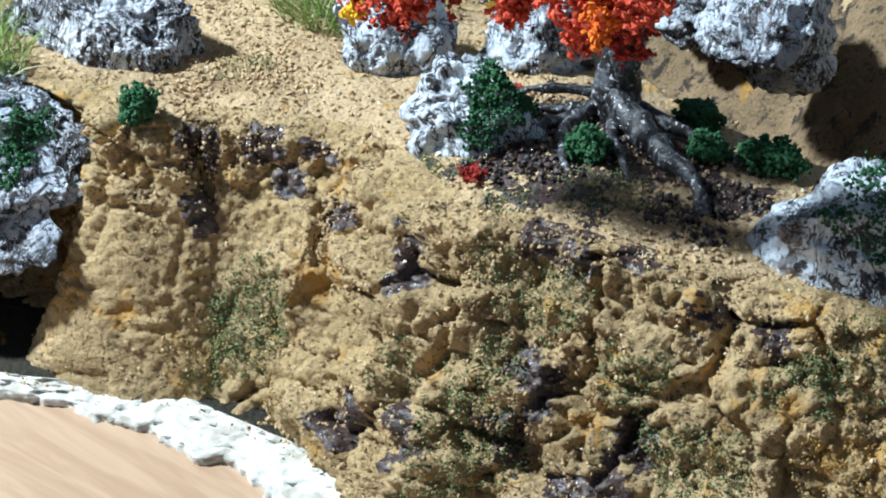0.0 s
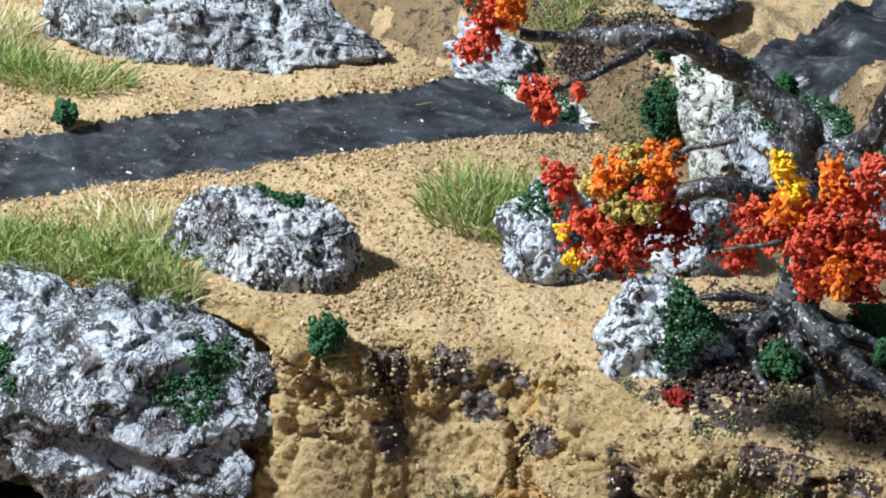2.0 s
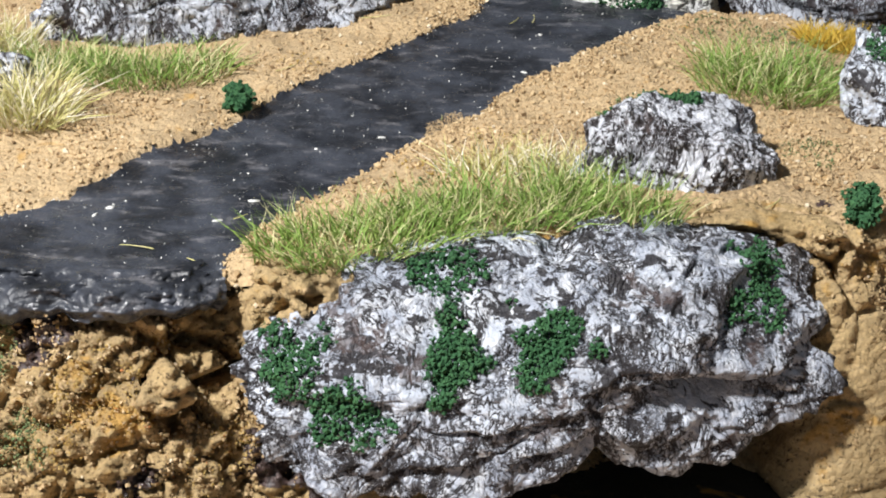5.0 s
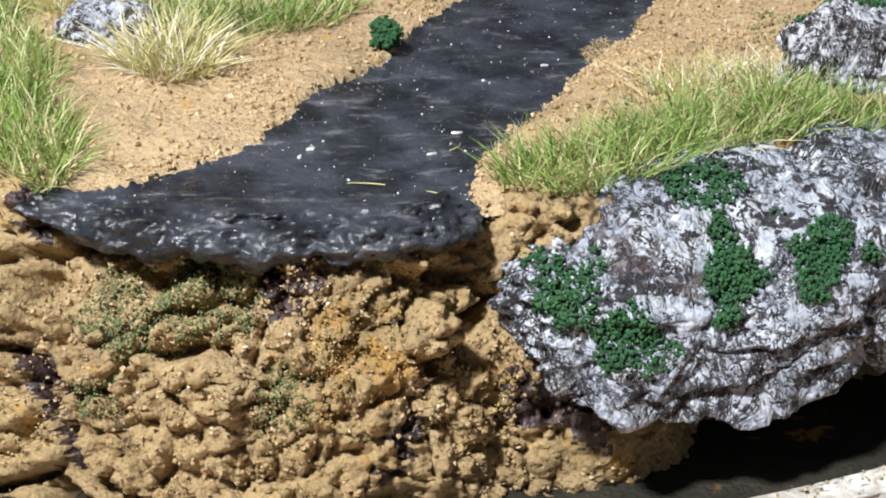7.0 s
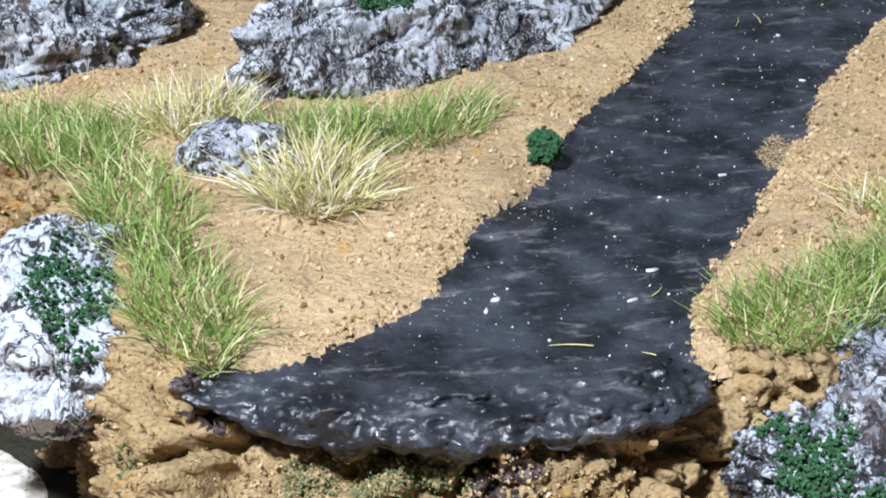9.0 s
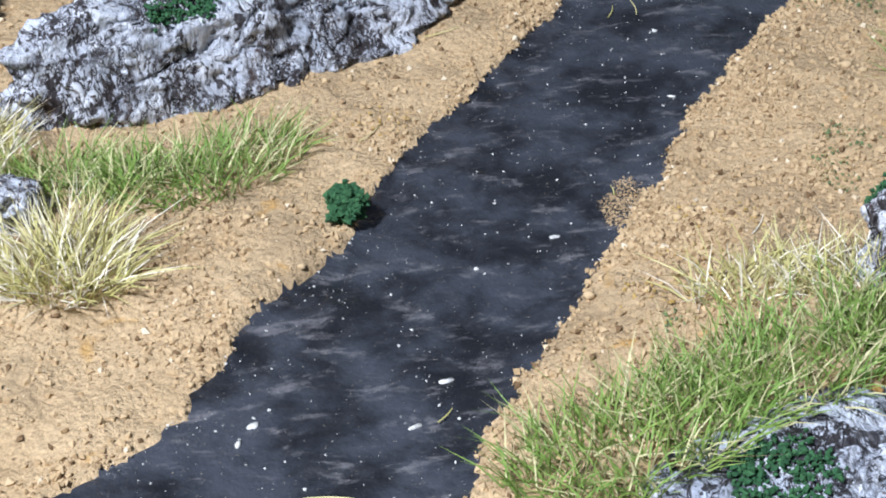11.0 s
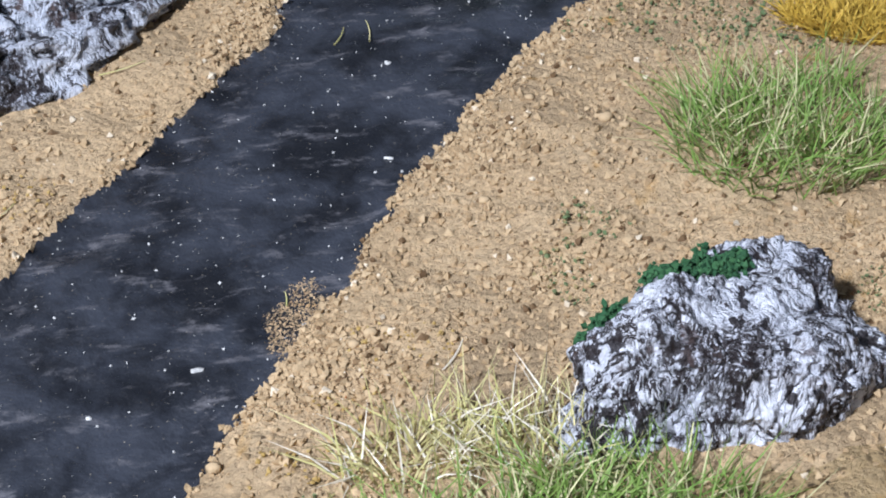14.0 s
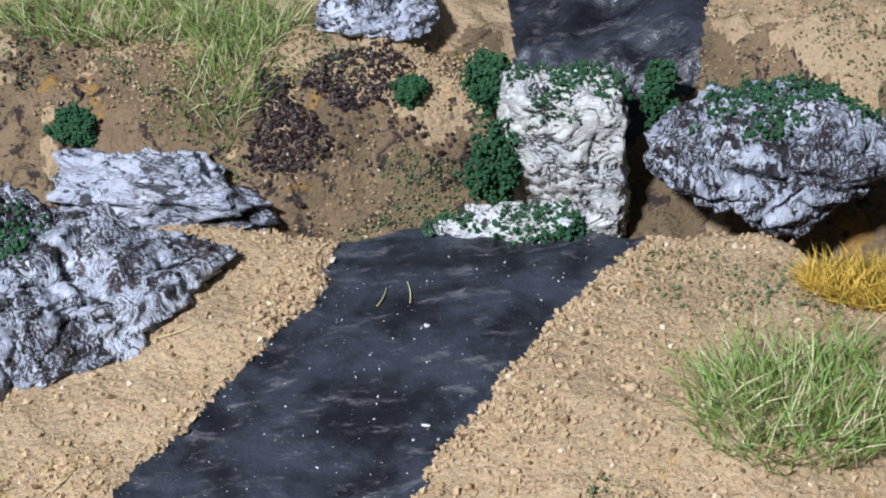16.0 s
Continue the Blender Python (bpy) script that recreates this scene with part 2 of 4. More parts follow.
def mud_material():
    m = Mat("wet_brown_mud", 0.35, 0.6)
    c = m.mix(m.ramp(m.noise(500, 4), 0.35, 0.65), (0.018, 0.010, 0.009), (0.07, 0.045, 0.04))
    m.rough(m.ramp(m.noise(300, 3), 0.35, 0.65, 0.18, 0.6))
    return m.colour(c).bump(m.noise(700, 4, 0.6), 0.0007).m


MUD = mud_material()


def stream_material():
    m = Mat("dark_stream_bed", 0.5, 0.5)
    c = m.mix(m.ramp(m.noise(60, 5, 0.62, 0.25), 0.36, 0.64), (0.010, 0.011, 0.014), (0.044, 0.049, 0.062))
    c = m.mix(m.ramp(m.noise(150, 7, 0.72, 0.3, (0.6, 1.3, 1.0)), 0.53, 0.68, 0, 0.7), c, (0.17, 0.165, 0.175))
    c = m.mix(m.ramp(m.noise(1900, 2, 0.6), 0.70, 0.75, 0, 0.9), c, (0.30, 0.27, 0.22))
    m.rough(m.ramp(m.noise(220, 4, 0.6), 0.3, 0.7, 0.22, 0.55))
    h = m.sum(m.noise(140, 4, 0.55, 0.3), m.sum(m.noise(1200, 3), 0.25, "MULTIPLY"))
    return m.colour(c).bump(h, 0.0012, 0.7).m


STREAM = stream_material()


def rock_material(name, light, mid, dark, wash=0.5, scale=1.0, stretch=(1, 1, 1), brown=0.75):
    """Pale blue-grey paint with white high spots, over a dark undercoat that shows in wrinkles and worn patches."""
    m = Mat(name, 0.6, 0.45)
    big = m.noise(45 * scale, 4, 0.55, 0.3, stretch)
    mid_n = m.noise(150 * scale, 6, 0.62, 0.5, stretch)
    rag = m.noise(430 * scale, 5, 0.62, 0.5, stretch)
    region = m.noise(62 * scale, 4, 0.6, 0.5)
    long = (1.3 * stretch[0], 1.3 * stretch[1], 0.8 * stretch[2])

    def veins(freq, thin, wide, distort, where):
        n = m.noise(freq * scale, 5, 0.62, distort, long)
        off = m.sum(n, -0.5)
        a = m.n.new("ShaderNodeMath")
        a.operation = "ABSOLUTE"
        m.l.new(off, a.inputs[0])
        return m.sum(m.ramp(a.outputs[0], wide, thin), where, "MULTIPLY"), a.outputs[0]

    c = m.mix(m.ramp(big, 0.40, 0.60), mid, light)
    c = m.mix(m.ramp(m.noise(110 * scale, 5, 0.6, 0.3), 0.50, 0.62, 0, 0.5), c, (0.72, 0.74, 0.78))
    c = m.mix(m.ramp(rag, 0.52, 0.64, 0, 0.35), c, (0.80, 0.80, 0.81))
    v1, h1 = veins(130, 0.010, 0.034, 0.9, m.ramp(m.noise(95 * scale, 3, 0.6), 0.40, 0.52))
    v2, h2 = veins(330, 0.014, 0.055, 0.7, m.ramp(region, 0.56 - 0.10 * wash, 0.66 - 0.10 * wash))
    v3, _ = veins(620, 0.02, 0.075, 0.6, m.ramp(m.noise(80 * scale, 4, 0.6), 0.62 - 0.13 * wash, 0.68 - 0.10 * wash))
    for v in (v1, v2, v3):
        c = m.mix(v, c, dark)
    worn = m.sum(mid_n, m.sum(m.sum(rag, -0.5), 0.8, "MULTIPLY"))
    c = m.mix(m.ramp(worn, 0.40 + 0.03 * wash, 0.37 + 0.03 * wash, 0, 0.95), c, dark)
    c = m.mix(m.ramp(m.sum(m.noise(50 * scale, 4, 0.6), m.sum(m.sum(rag, -0.5), 0.5, "MULTIPLY")), 0.61, 0.66, 0, brown), c, (0.060, 0.038, 0.034))
    m.rough(m.ramp(rag, 0.40, 0.6, 0.34, 0.66))
    h = m.sum(m.sum(m.ramp(h1, 0.0, 0.10), 0.5, "MULTIPLY"), m.sum(m.sum(m.ramp(h2, 0.0, 0.12), 0.35, "MULTIPLY"), m.sum(mid_n, m.sum(rag, 0.3, "MULTIPLY"))))
    return m.colour(c).bump(h, 0.0009, 0.8).m


ROCK = rock_material("painted_grey_rock", (0.51, 0.55, 0.63), (0.34, 0.37, 0.44), (0.022, 0.019, 0.021), 0.95)
ROCK_SOFT = rock_material("pale_blue_grey_rock", (0.64, 0.69, 0.77), (0.50, 0.54, 0.62), (0.026, 0.022, 0.024), 0.35)
ROCK_HATCHED = rock_material("hatched_grey_rock", (0.66, 0.68, 0.74), (0.52, 0.54, 0.60), (0.022, 0.016, 0.016), 0.75, 1.0, (1.25, 1.25, 0.6))
ROCK_DARK = rock_material("dark_washed_rock", (0.55, 0.58, 0.65), (0.38, 0.41, 0.47), (0.024, 0.018, 0.019), 0.8, 1.0, (1.2, 1.2, 0.7), 0.95)
ROCK_PALE = rock_material("pale_layered_rock", (0.80, 0.79, 0.71), (0.66, 0.65, 0.59), (0.03, 0.03, 0.025), -0.3, 1.0, (0.8, 0.8, 1.8), 0.2)
ROCK_SLAB = rock_material("layered_grey_slab", (0.52, 0.55, 0.62), (0.36, 0.38, 0.44), (0.05, 0.05, 0.055), 0.6, 0.8, (0.6, 0.6, 2.4), 0.4)


def tinted(name, a, b, c2, rough=0.85, spec=0.25, odd=None, share=0.9):
    m = Mat(name, rough, spec)
    c = m.mix(m.island(), a, b)
    c = m.mix(m.ramp(m.noise(150, 3), 0.4, 0.65), c, c2)
    if odd:
        c = m.mix(m.ramp(m.island(), share, share + 0.01), c, odd)
    m.b.inputs["Subsurface Weight"].default_value = 0.0
    return m.colour(c).m


MOSS = tinted("dark_green_moss", (0.021, 0.066, 0.030), (0.052, 0.135, 0.052), (0.030, 0.092, 0.038))
TURF = tinted("green_turf_flock", (0.095, 0.145, 0.060), (0.18, 0.215, 0.095), (0.13, 0.165, 0.075), odd=(0.30, 0.24, 0.11), share=0.70)
OCHRE = tinted("ochre_flock", (0.37, 0.25, 0.075), (0.48, 0.35, 0.14), (0.40, 0.27, 0.08), odd=(0.45, 0.17, 0.06), share=0.98)
GRASS = tinted("fresh_green_grass", (0.13, 0.22, 0.035), (0.30, 0.38, 0.10), (0.20, 0.32, 0.07), 0.6, 0.3, odd=(0.55, 0.52, 0.28), share=0.72)
STRAW = tinted("straw_grass", (0.50, 0.46, 0.18), (0.70, 0.62, 0.36), (0.48, 0.46, 0.16), 0.6, 0.3, odd=(0.82, 0.76, 0.62), share=0.72)
GOLD = tinted("golden_grass", (0.55, 0.36, 0.04), (0.68, 0.48, 0.09), (0.50, 0.34, 0.05), 0.6, 0.3)
LEAF_RED = tinted("red_autumn_foliage", (0.46, 0.055, 0.032), (0.64, 0.12, 0.06), (0.54, 0.08, 0.04))
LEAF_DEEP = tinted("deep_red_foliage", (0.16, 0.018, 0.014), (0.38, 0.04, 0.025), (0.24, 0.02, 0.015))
LEAF_ORANGE = tinted("orange_autumn_foliage", (0.66, 0.14, 0.018), (0.80, 0.25, 0.03), (0.72, 0.20, 0.02))
LEAF_YELLOW = tinted("yellow_autumn_foliage", (0.80, 0.47, 0.015), (0.85, 0.58, 0.04), (0.80, 0.52, 0.02))
LEAF_OLIVE = tinted("olive_foliage", (0.34, 0.27, 0.06), (0.48, 0.38, 0.12), (0.36, 0.30, 0.08))


def bark_material():
    m = Mat("dry_brushed_bark", 0.38, 0.55)
    fine = m.noise(420, 5, 0.65, 1.2, (1.0, 1.0, 0.5))
    c = m.mix(m.ramp(fine, 0.48, 0.64), (0.014, 0.012, 0.013), (0.13, 0.135, 0.15))
    c = m.mix(m.ramp(m.noise(900, 3, 0.6), 0.60, 0.68), c, (0.62, 0.63, 0.66))
    return m.colour(c).bump(fine, 0.0007).m


BARK = bark_material()


def plain(name, a, b, rough, scale, depth, spec=0.3, stretch=None):
    m = Mat(name, rough, spec)
    n = m.noise(scale, 5, 0.6, 0.6, stretch)
    return m.colour(m.mix(m.ramp(n, 0.35, 0.65), a, b)).bump(n, depth, 0.6).m


PLASTER = plain("white_plaster", (0.40, 0.37, 0.32), (0.70, 0.68, 0.63), 0.8, 140, 0.0012)
BOARD = plain("pale_wood_board", (0.38, 0.25, 0.16), (0.46, 0.32, 0.21), 0.45, 30, 0.0002, 0.4, (1, 9, 1))
# dark soil, its colour taken nearly black for the boulder's shadow
SHADED_SOIL = soil_material("shadow_darkened_soil", (0.022, 0.021, 0.016), (0.045, 0.040, 0.028), (0.012, 0.010, 0.008))
WHITE = plain("white_paint_fleck", (0.42, 0.42, 0.40), (0.66, 0.66, 0.63), 0.5, 700, 0.0002)



# ---- the lie of the land ----
FRONT = [(-2.4, 0.95), (-1.8, 0.78), (-1.45, 0.6), (-1.25, 0.35), (-1.12, 0.0), (-1.05, -0.35), (-1.0, -0.58),
         (-0.9, -0.66), (-0.75, -0.74), (-0.6, -0.79), (-0.4, -0.81), (-0.2, -0.79), (-0.1, -0.72), (0.05, -0.73),
         (0.22, -0.67), (0.42, -0.58), (0.65, -0.49), (0.85, -0.40), (1.05, -0.40), (1.2, -0.44), (1.3, -0.36),
         (1.37, -0.27), (1.5, -0.21), (1.7, -0.16), (1.85, -0.21), (2.05, -0.26), (2.2, -0.22), (2.4, -0.20),
         (2.6, -0.15), (3.0, 0.0), (3.6, 0.15)]
BACK = [(-2.4, 1.5), (-0.2, 1.36), (0.31, 1.26), (0.42, 1.19), (0.56, 1.21), (0.86, 1.13), (1.02, 1.08), (1.24, 1.0),
        (1.36, 0.90), (1.55, 0.80), (1.8, 0.66), (2.1, 0.54), (2.5, 0.50), (3.6, 0.55)]
STREAM_L = [(-1.0, -0.60), (-0.84, -0.575), (-0.67, -0.48), (-0.54, -0.37), (-0.47, -0.25), (-0.40, -0.11), (-0.23, 0.09),
            (-0.08, 0.38), (0.04, 0.55), (0.21, 0.79), (0.375, 1.02), (0.42, 1.19), (0.47, 1.40)]
STREAM_R = [(-0.13, -0.74), (-0.11, -0.60), (0.06, -0.30), (0.22, -0.06), (0.35, 0.14), (0.46, 0.36), (0.64, 0.60),
            (0.81, 0.83), (0.90, 0.93), (1.03, 1.08), (1.12, 1.26)]
FAR_STREAM = [(1.02, 1.86), (0.96, 2.1), (1.02, 2.5), (1.2, 3.1), (1.35, 3.6), (2.0, 3.6), (1.75, 3.0), (1.54, 2.4), (1.44, 2.1), (1.36, 1.9)]
front_line = curve_through(FRONT, 0.02)
stream_left = curve_through(STREAM_L, 0.02)
stream_right = curve_through(STREAM_R, 0.02)
wob = 0.018 * vnoise(np.c_[stream_left * 14, np.zeros(len(stream_left))]) + 0.008 * vnoise(np.c_[stream_left * 45, np.ones(len(stream_left))])
stream_left[:, 0] += wob
wob = 0.018 * vnoise(np.c_[stream_right * 14, np.full(len(stream_right), 4.0)]) + 0.008 * vnoise(np.c_[stream_right * 45, np.full(len(stream_right), 7.0)])
stream_right[:, 0] += wob
lip = front_line[(front_line[:, 0] > -1.0) & (front_line[:, 0] < -0.13) & (front_line[:, 1] < -0.55)]
stream_poly = np.concatenate([stream_left, stream_right[::-1], lip[::-1]])


def top_height(x, y):
    """The plateau: level by the stream, rising to the tree's mound."""
    z = 0.012 + 0.055 * np.exp(-(((x - 2.05) / 0.42) ** 2 + ((y - 0.12) / 0.32) ** 2))
    z = z + 0.035 * np.exp(-(((x - 0.55) / 0.35) ** 2 + ((y + 0.22) / 0.2) ** 2))
    z = z + 0.03 * np.exp(-(((x - 0.9) / 0.3) ** 2 + ((y - 0.5) / 0.3) ** 2))
    z = z + 0.03 * np.exp(-(((x + 0.8) / 0.35) ** 2 + ((y - 0.2) / 0.3) ** 2))
    return z


def far_height(x, y):
    """Beyond the back edge: a gorge, then the far bank."""
    yb = line_y(BACK, x)
    rise = line_y([(-2.4, 1.75), (0.0, 1.72), (0.8, 1.62), (1.1, 1.60), (1.5, 1.45), (2.0, 1.2), (2.6, 1.1), (3.6, 1.1)], x)
    up = smooth(0.0, 1.0, (y - rise) / 0.55)
    bank = -0.46 + up * (0.42 + 0.10 * smooth(0.9, 1.6, x))
    lumps = 0.05 * fbm(np.c_[x * 5, y * 5, np.full(len(x), 2.0)], 4) * smooth(0.05, 0.4, y - yb)
    return bank + lumps


def ground_height(x, y):
    yb = line_y(BACK, x) + 0.025 * vnoise(np.c_[x * 12, x * 0, x * 0])
    over = smooth(-0.02, 0.14, y - yb)
    near = top_height(x, y)
    return near * (1 - over) + far_height(x, y) * over


def grain(x, y, amount=1.0):
    q = np.c_[x, y, 0 * x]
    return amount * (0.010 * fbm(q * 9, 3) + 0.0020 * fbm(q * 38, 3, 0.55) - 0.006 * np.maximum(vnoise(q * 60) - 0.5, 0))


def surface(x, y):
    x, y = np.atleast_1d(np.asarray(x, float)), np.atleast_1d(np.asarray(y, float))
    return ground_height(x, y) + grain(x, y)


STEP = 0.0105
gx, gy = np.arange(-2.3, 3.5, STEP), np.arange(-0.9, 3.5, STEP)
XX, YY = np.meshgrid(gx, gy)
px, py = XX.ravel(), YY.ravel()
front_d = line_distance(front_line, px, py)
front_d = np.where(py < line_y(FRONT, px), -front_d, front_d)
for shore in (stream_left, stream_right):
    tight = np.where(line_distance(shore, px, py) < 0.6 * STEP)[0]
    fine = np.c_[np.interp(np.linspace(0, 1, 6 * len(shore)), np.linspace(0, 1, len(shore)), shore[:, 0]),
                 np.interp(np.linspace(0, 1, 6 * len(shore)), np.linspace(0, 1, len(shore)), shore[:, 1])]
    near = ((px[tight, None] - fine[None, :, 0]) ** 2 + (py[tight, None] - fine[None, :, 1]) ** 2).argmin(1)
    px[tight], py[tight] = fine[near, 0], fine[near, 1]
in_stream = inside(stream_poly, px, py)
in_far_stream = inside(FAR_STREAM, px, py)
shore_d = np.minimum(line_distance(stream_left, px, py), line_distance(stream_right, px, py))
pz = ground_height(px, py) + grain(px, py)
q3 = np.c_[px, py, 0 * px]
bed = 0.001 + 0.004 * fbm(q3 * 7, 3) + 0.0022 * fbm(q3 * 26, 3)
over_end = smooth(-0.02, 0.1, py - line_y(BACK, px))
bed = bed * (1 - over_end) + pz * over_end
bank = smooth(0.0, 0.05, shore_d) * 0.4 + 0.6
pz = np.where(in_stream, bed - 0.006 * smooth(0, 0.03, shore_d), pz * bank + 0.006 * (1 - bank))
far_bed = 0.03 + 0.006 * fbm(q3 * 9, 3) - 0.03
pz = np.where(in_far_stream & (py > 1.95), np.minimum(pz, far_bed + 0.02), pz)
pz = pz - 0.05 * smooth(0.10, 0.0, front_d) ** 2
rows, cols = XX.shape
quads = sheet_faces(rows, cols)
fd = front_d[quads].min(1)
keep_q = fd > 0.012
sq = inside(stream_poly, px[quads].mean(1), py[quads].mean(1))
fq = in_far_stream[quads].sum(1) >= 2


def cut(name, mask, material, label, category):
    f = quads[mask & keep_q]
    used, back = np.unique(f, return_inverse=True)
    return single(name, np.c_[px, py, pz][used], back.reshape(-1, 4), material, label, category, kind="structure")


beyond = (py - line_y(BACK, px))[quads].min(1) > 0.01
qx, qy = px[quads].mean(1), py[quads].mean(1)
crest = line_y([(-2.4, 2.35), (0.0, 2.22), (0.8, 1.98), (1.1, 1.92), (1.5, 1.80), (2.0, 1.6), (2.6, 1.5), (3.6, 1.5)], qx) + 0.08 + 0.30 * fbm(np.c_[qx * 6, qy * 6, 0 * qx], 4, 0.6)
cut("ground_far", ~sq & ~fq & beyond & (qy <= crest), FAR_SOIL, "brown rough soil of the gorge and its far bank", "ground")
cut("ground_far_top", ~sq & ~fq & beyond & (qy > crest), SOIL, "tan sandy soil on top of the far bank", "ground")
ground = cut("ground", ~sq & ~fq & ~beyond, SOIL, "tan sandy model soil with small crumbs and stains", "ground")
stream = cut("stream", sq, STREAM, "black painted stream bed with pale flecks and swirls", "stream")
far_stream = cut("stream_far", fq, STREAM, "black painted stream on the far bank", "stream")


def bank_strip(name, line, profile, rows_n, material, label, category, amp, fine, kind="structure", close=0.0, parent=None, lumps=9.0):
    """A face that follows a line: profile(s, v) gives how far out and how high."""
    p = np.asarray(line)
    d = np.gradient(p, axis=0)
    d /= np.linalg.norm(d, axis=1)[:, None] + 1e-9
    k = np.ones(15) / 15
    d = np.c_[np.convolve(np.pad(d[:, 0], 7, "edge"), k, "valid"), np.convolve(np.pad(d[:, 1], 7, "edge"), k, "valid")]
    d /= np.linalg.norm(d, axis=1)[:, None]
    out = np.c_[d[:, 1], -d[:, 0]]
    v = np.linspace(0, 1, rows_n)
    S, V = np.meshgrid(np.arange(len(p)), v)
    off, z = profile(p[S.ravel()], V.ravel())
    base = np.c_[p[S.ravel()] + out[S.ravel()] * off[:, None], z]
    nrm = np.c_[out[S.ravel()], np.full(S.size, 0.5)]
    nrm /= np.linalg.norm(nrm, axis=1)[:, None]
    fade = smooth(0, 0.12, V.ravel())
    if lumps < 10:
        blocks, gap = crumple(base, 0.22, 31, 0.40)
        clods, gap2 = crumple(base, 0.075, 32, 0.55)
        crumbly, _ = crumple(base, 0.028, 33, 0.75)
        cleft = -smooth(0.11, 0.0, gap) * (vnoise(base * 4.2 + 3.7) > -0.15) - 0.35 * smooth(0.16, 0.0, gap2)
        bx = base[:, 0]
        rough = 1 - 0.80 * smooth(1.0, 1.12, bx) * smooth(1.66, 1.50, bx) * smooth(-0.10, -0.18, base[:, 2])
        rough = rough * (1 - 0.45 * smooth(1.1, 1.3, bx)) * (1 - 0.7 * smooth(0.0, 0.15, bx) * smooth(1.15, 1.05, bx))
        t = base[:, 2] / 0.16 + 0.9 * vnoise(base * np.array([2.6, 2.6, 0.5]) + 4)
        saw = t % 1.0
        shelf = 0.034 * (smooth(0, 0.8, saw) - smooth(0.84, 1.0, saw) - 0.35) * smooth(1.45, 1.7, base[:, 0])
        n = rough * (blocks + clods + crumbly + amp * (0.95 * cleft + 0.4 * np.abs(vnoise(base * 5 + 1.3)))) + shelf + fine * (0.3 + 0.7 * rough) * (fbm(base * 60, 3, 0.65) + 0.5 * np.maximum(vnoise(base * 110), 0))
    else:
        block = np.abs(vnoise(base * lumps * 0.55 + 1.3)) * 1.1 + 0.45 * np.abs(vnoise(base * lumps * 1.2 + 5.1)) + 0.22 * vnoise(base * lumps * 2.6)
        n = amp * (block - 0.35) + fine * fbm(base * 60, 3, 0.65) + 0.5 * fine * np.maximum(vnoise(base * 110), 0)
    verts = base + nrm * (n * (0.15 + 0.85 * fade))[:, None]
    f = sheet_faces(rows_n, len(p))[:, ::-1]
    if parent is not None:
        return part(name, verts, f, material, parent, label), verts
    return single(name, verts, f, material, label, category, kind=kind), verts


cliff_line = curve_through(FRONT, 0.0068)


def cliff_profile(p, v):
    x = p[:, 0]
    run = np.interp(x, [-2, -1.05, -1.0, -0.8, -0.4, 0.0, 1.2, 1.5, 2.0, 2.6, 3.4], [0.10, 0.10, 0.20, 0.19, 0.16, 0.14, 0.24, 0.29, 0.29, 0.33, 0.40])
    hole = np.exp(-((x - 0.68) / 0.40) ** 6) * 0.32
    bow = np.interp(x, [-1.1, -1, -0.7, -0.3, 0.1, 1.1, 1.22, 1.5, 1.7], [1.2, 0.8, 0.75, 0.95, 1.2, 1.2, 1.5, 1.5, 1.0])
    lip_in = smooth(-1.0, -0.92, x) * smooth(-0.05, -0.12, x) * 0.034
    w = np.clip((v - 0.12) / 0.88, 0, 1)
    off = np.where(v < 0.12, -0.09 + 0.09 * v / 0.12, run * w ** bow + 0.03 * np.sin(w * 3.14) - hole * np.sin(w * 3.0))
    off = off - lip_in * (v > 0.1) * (1 - w)
    top = top_height(p[:, 0], p[:, 1])
    roll = np.clip(v / 0.12, 0, 1)
    z = top + 0.004 - 0.022 * roll ** 2 - (0.60 + top) * w
    z = z - lip_in * 0.9 * (1 - w) - lip_in * 0.9
    return off, z


cliff, cliff_verts = bank_strip("ground_bank", cliff_line, cliff_profile, 116, CLIFF, "crumbling ochre earth bank with cracks and dark wet patches", "earth bank", 0.088, 0.0115)


def lip_profile(p, v):
    a = np.clip(v, 0, 1)
    edge = smooth(-1.0, -0.8, p[:, 0])
    off = -0.10 + np.interp(a, [0, 0.35, 0.6, 0.8, 1.0], [0.0, 0.085, 0.115, 0.10, 0.03])
    z = np.interp(a, [0, 0.35, 0.6, 0.8, 1.0], [0.006, -0.004, -0.034, -0.064, -0.076])
    ragged = 1 + 0.22 * vnoise(np.c_[p * 16, 0 * p[:, :1]]) + 0.14 * vnoise(np.c_[p * 41, 0 * p[:, :1]])
    return off, np.where(z < -0.01, z * ragged, z) * (0.35 + 0.65 * edge)


lip_line = cliff_line[(cliff_line[:, 0] > -0.98) & (cliff_line[:, 0] < -0.12) & (cliff_line[:, 1] < -0.5)]
lip_ob, lip_verts = bank_strip("stream_lip", lip_line, lip_profile, 40, STREAM, "glossy black stream edge rolling over the bank", "stream", 0.030, 0.009, lumps=19)


# base board with its plaster rim, and the table
RIM = [(-2.4, 0.62), (-1.8, 0.45), (-1.42, 0.22), (-1.30, 0.06), (-1.27, -0.12), (-1.20, -0.35), (-1.12, -0.80), (-0.6, -1.04), (0.0, -1.01), (0.37, -0.945), (0.66, -0.87),
       (0.89, -0.785), (1.10, -0.71), (1.24, -0.62), (1.42, -0.51), (1.60, -0.485), (1.84, -0.456), (2.07, -0.44), (2.6, -0.26), (3.4, 0.02)]
rim_line = curve_through(RIM, 0.012)
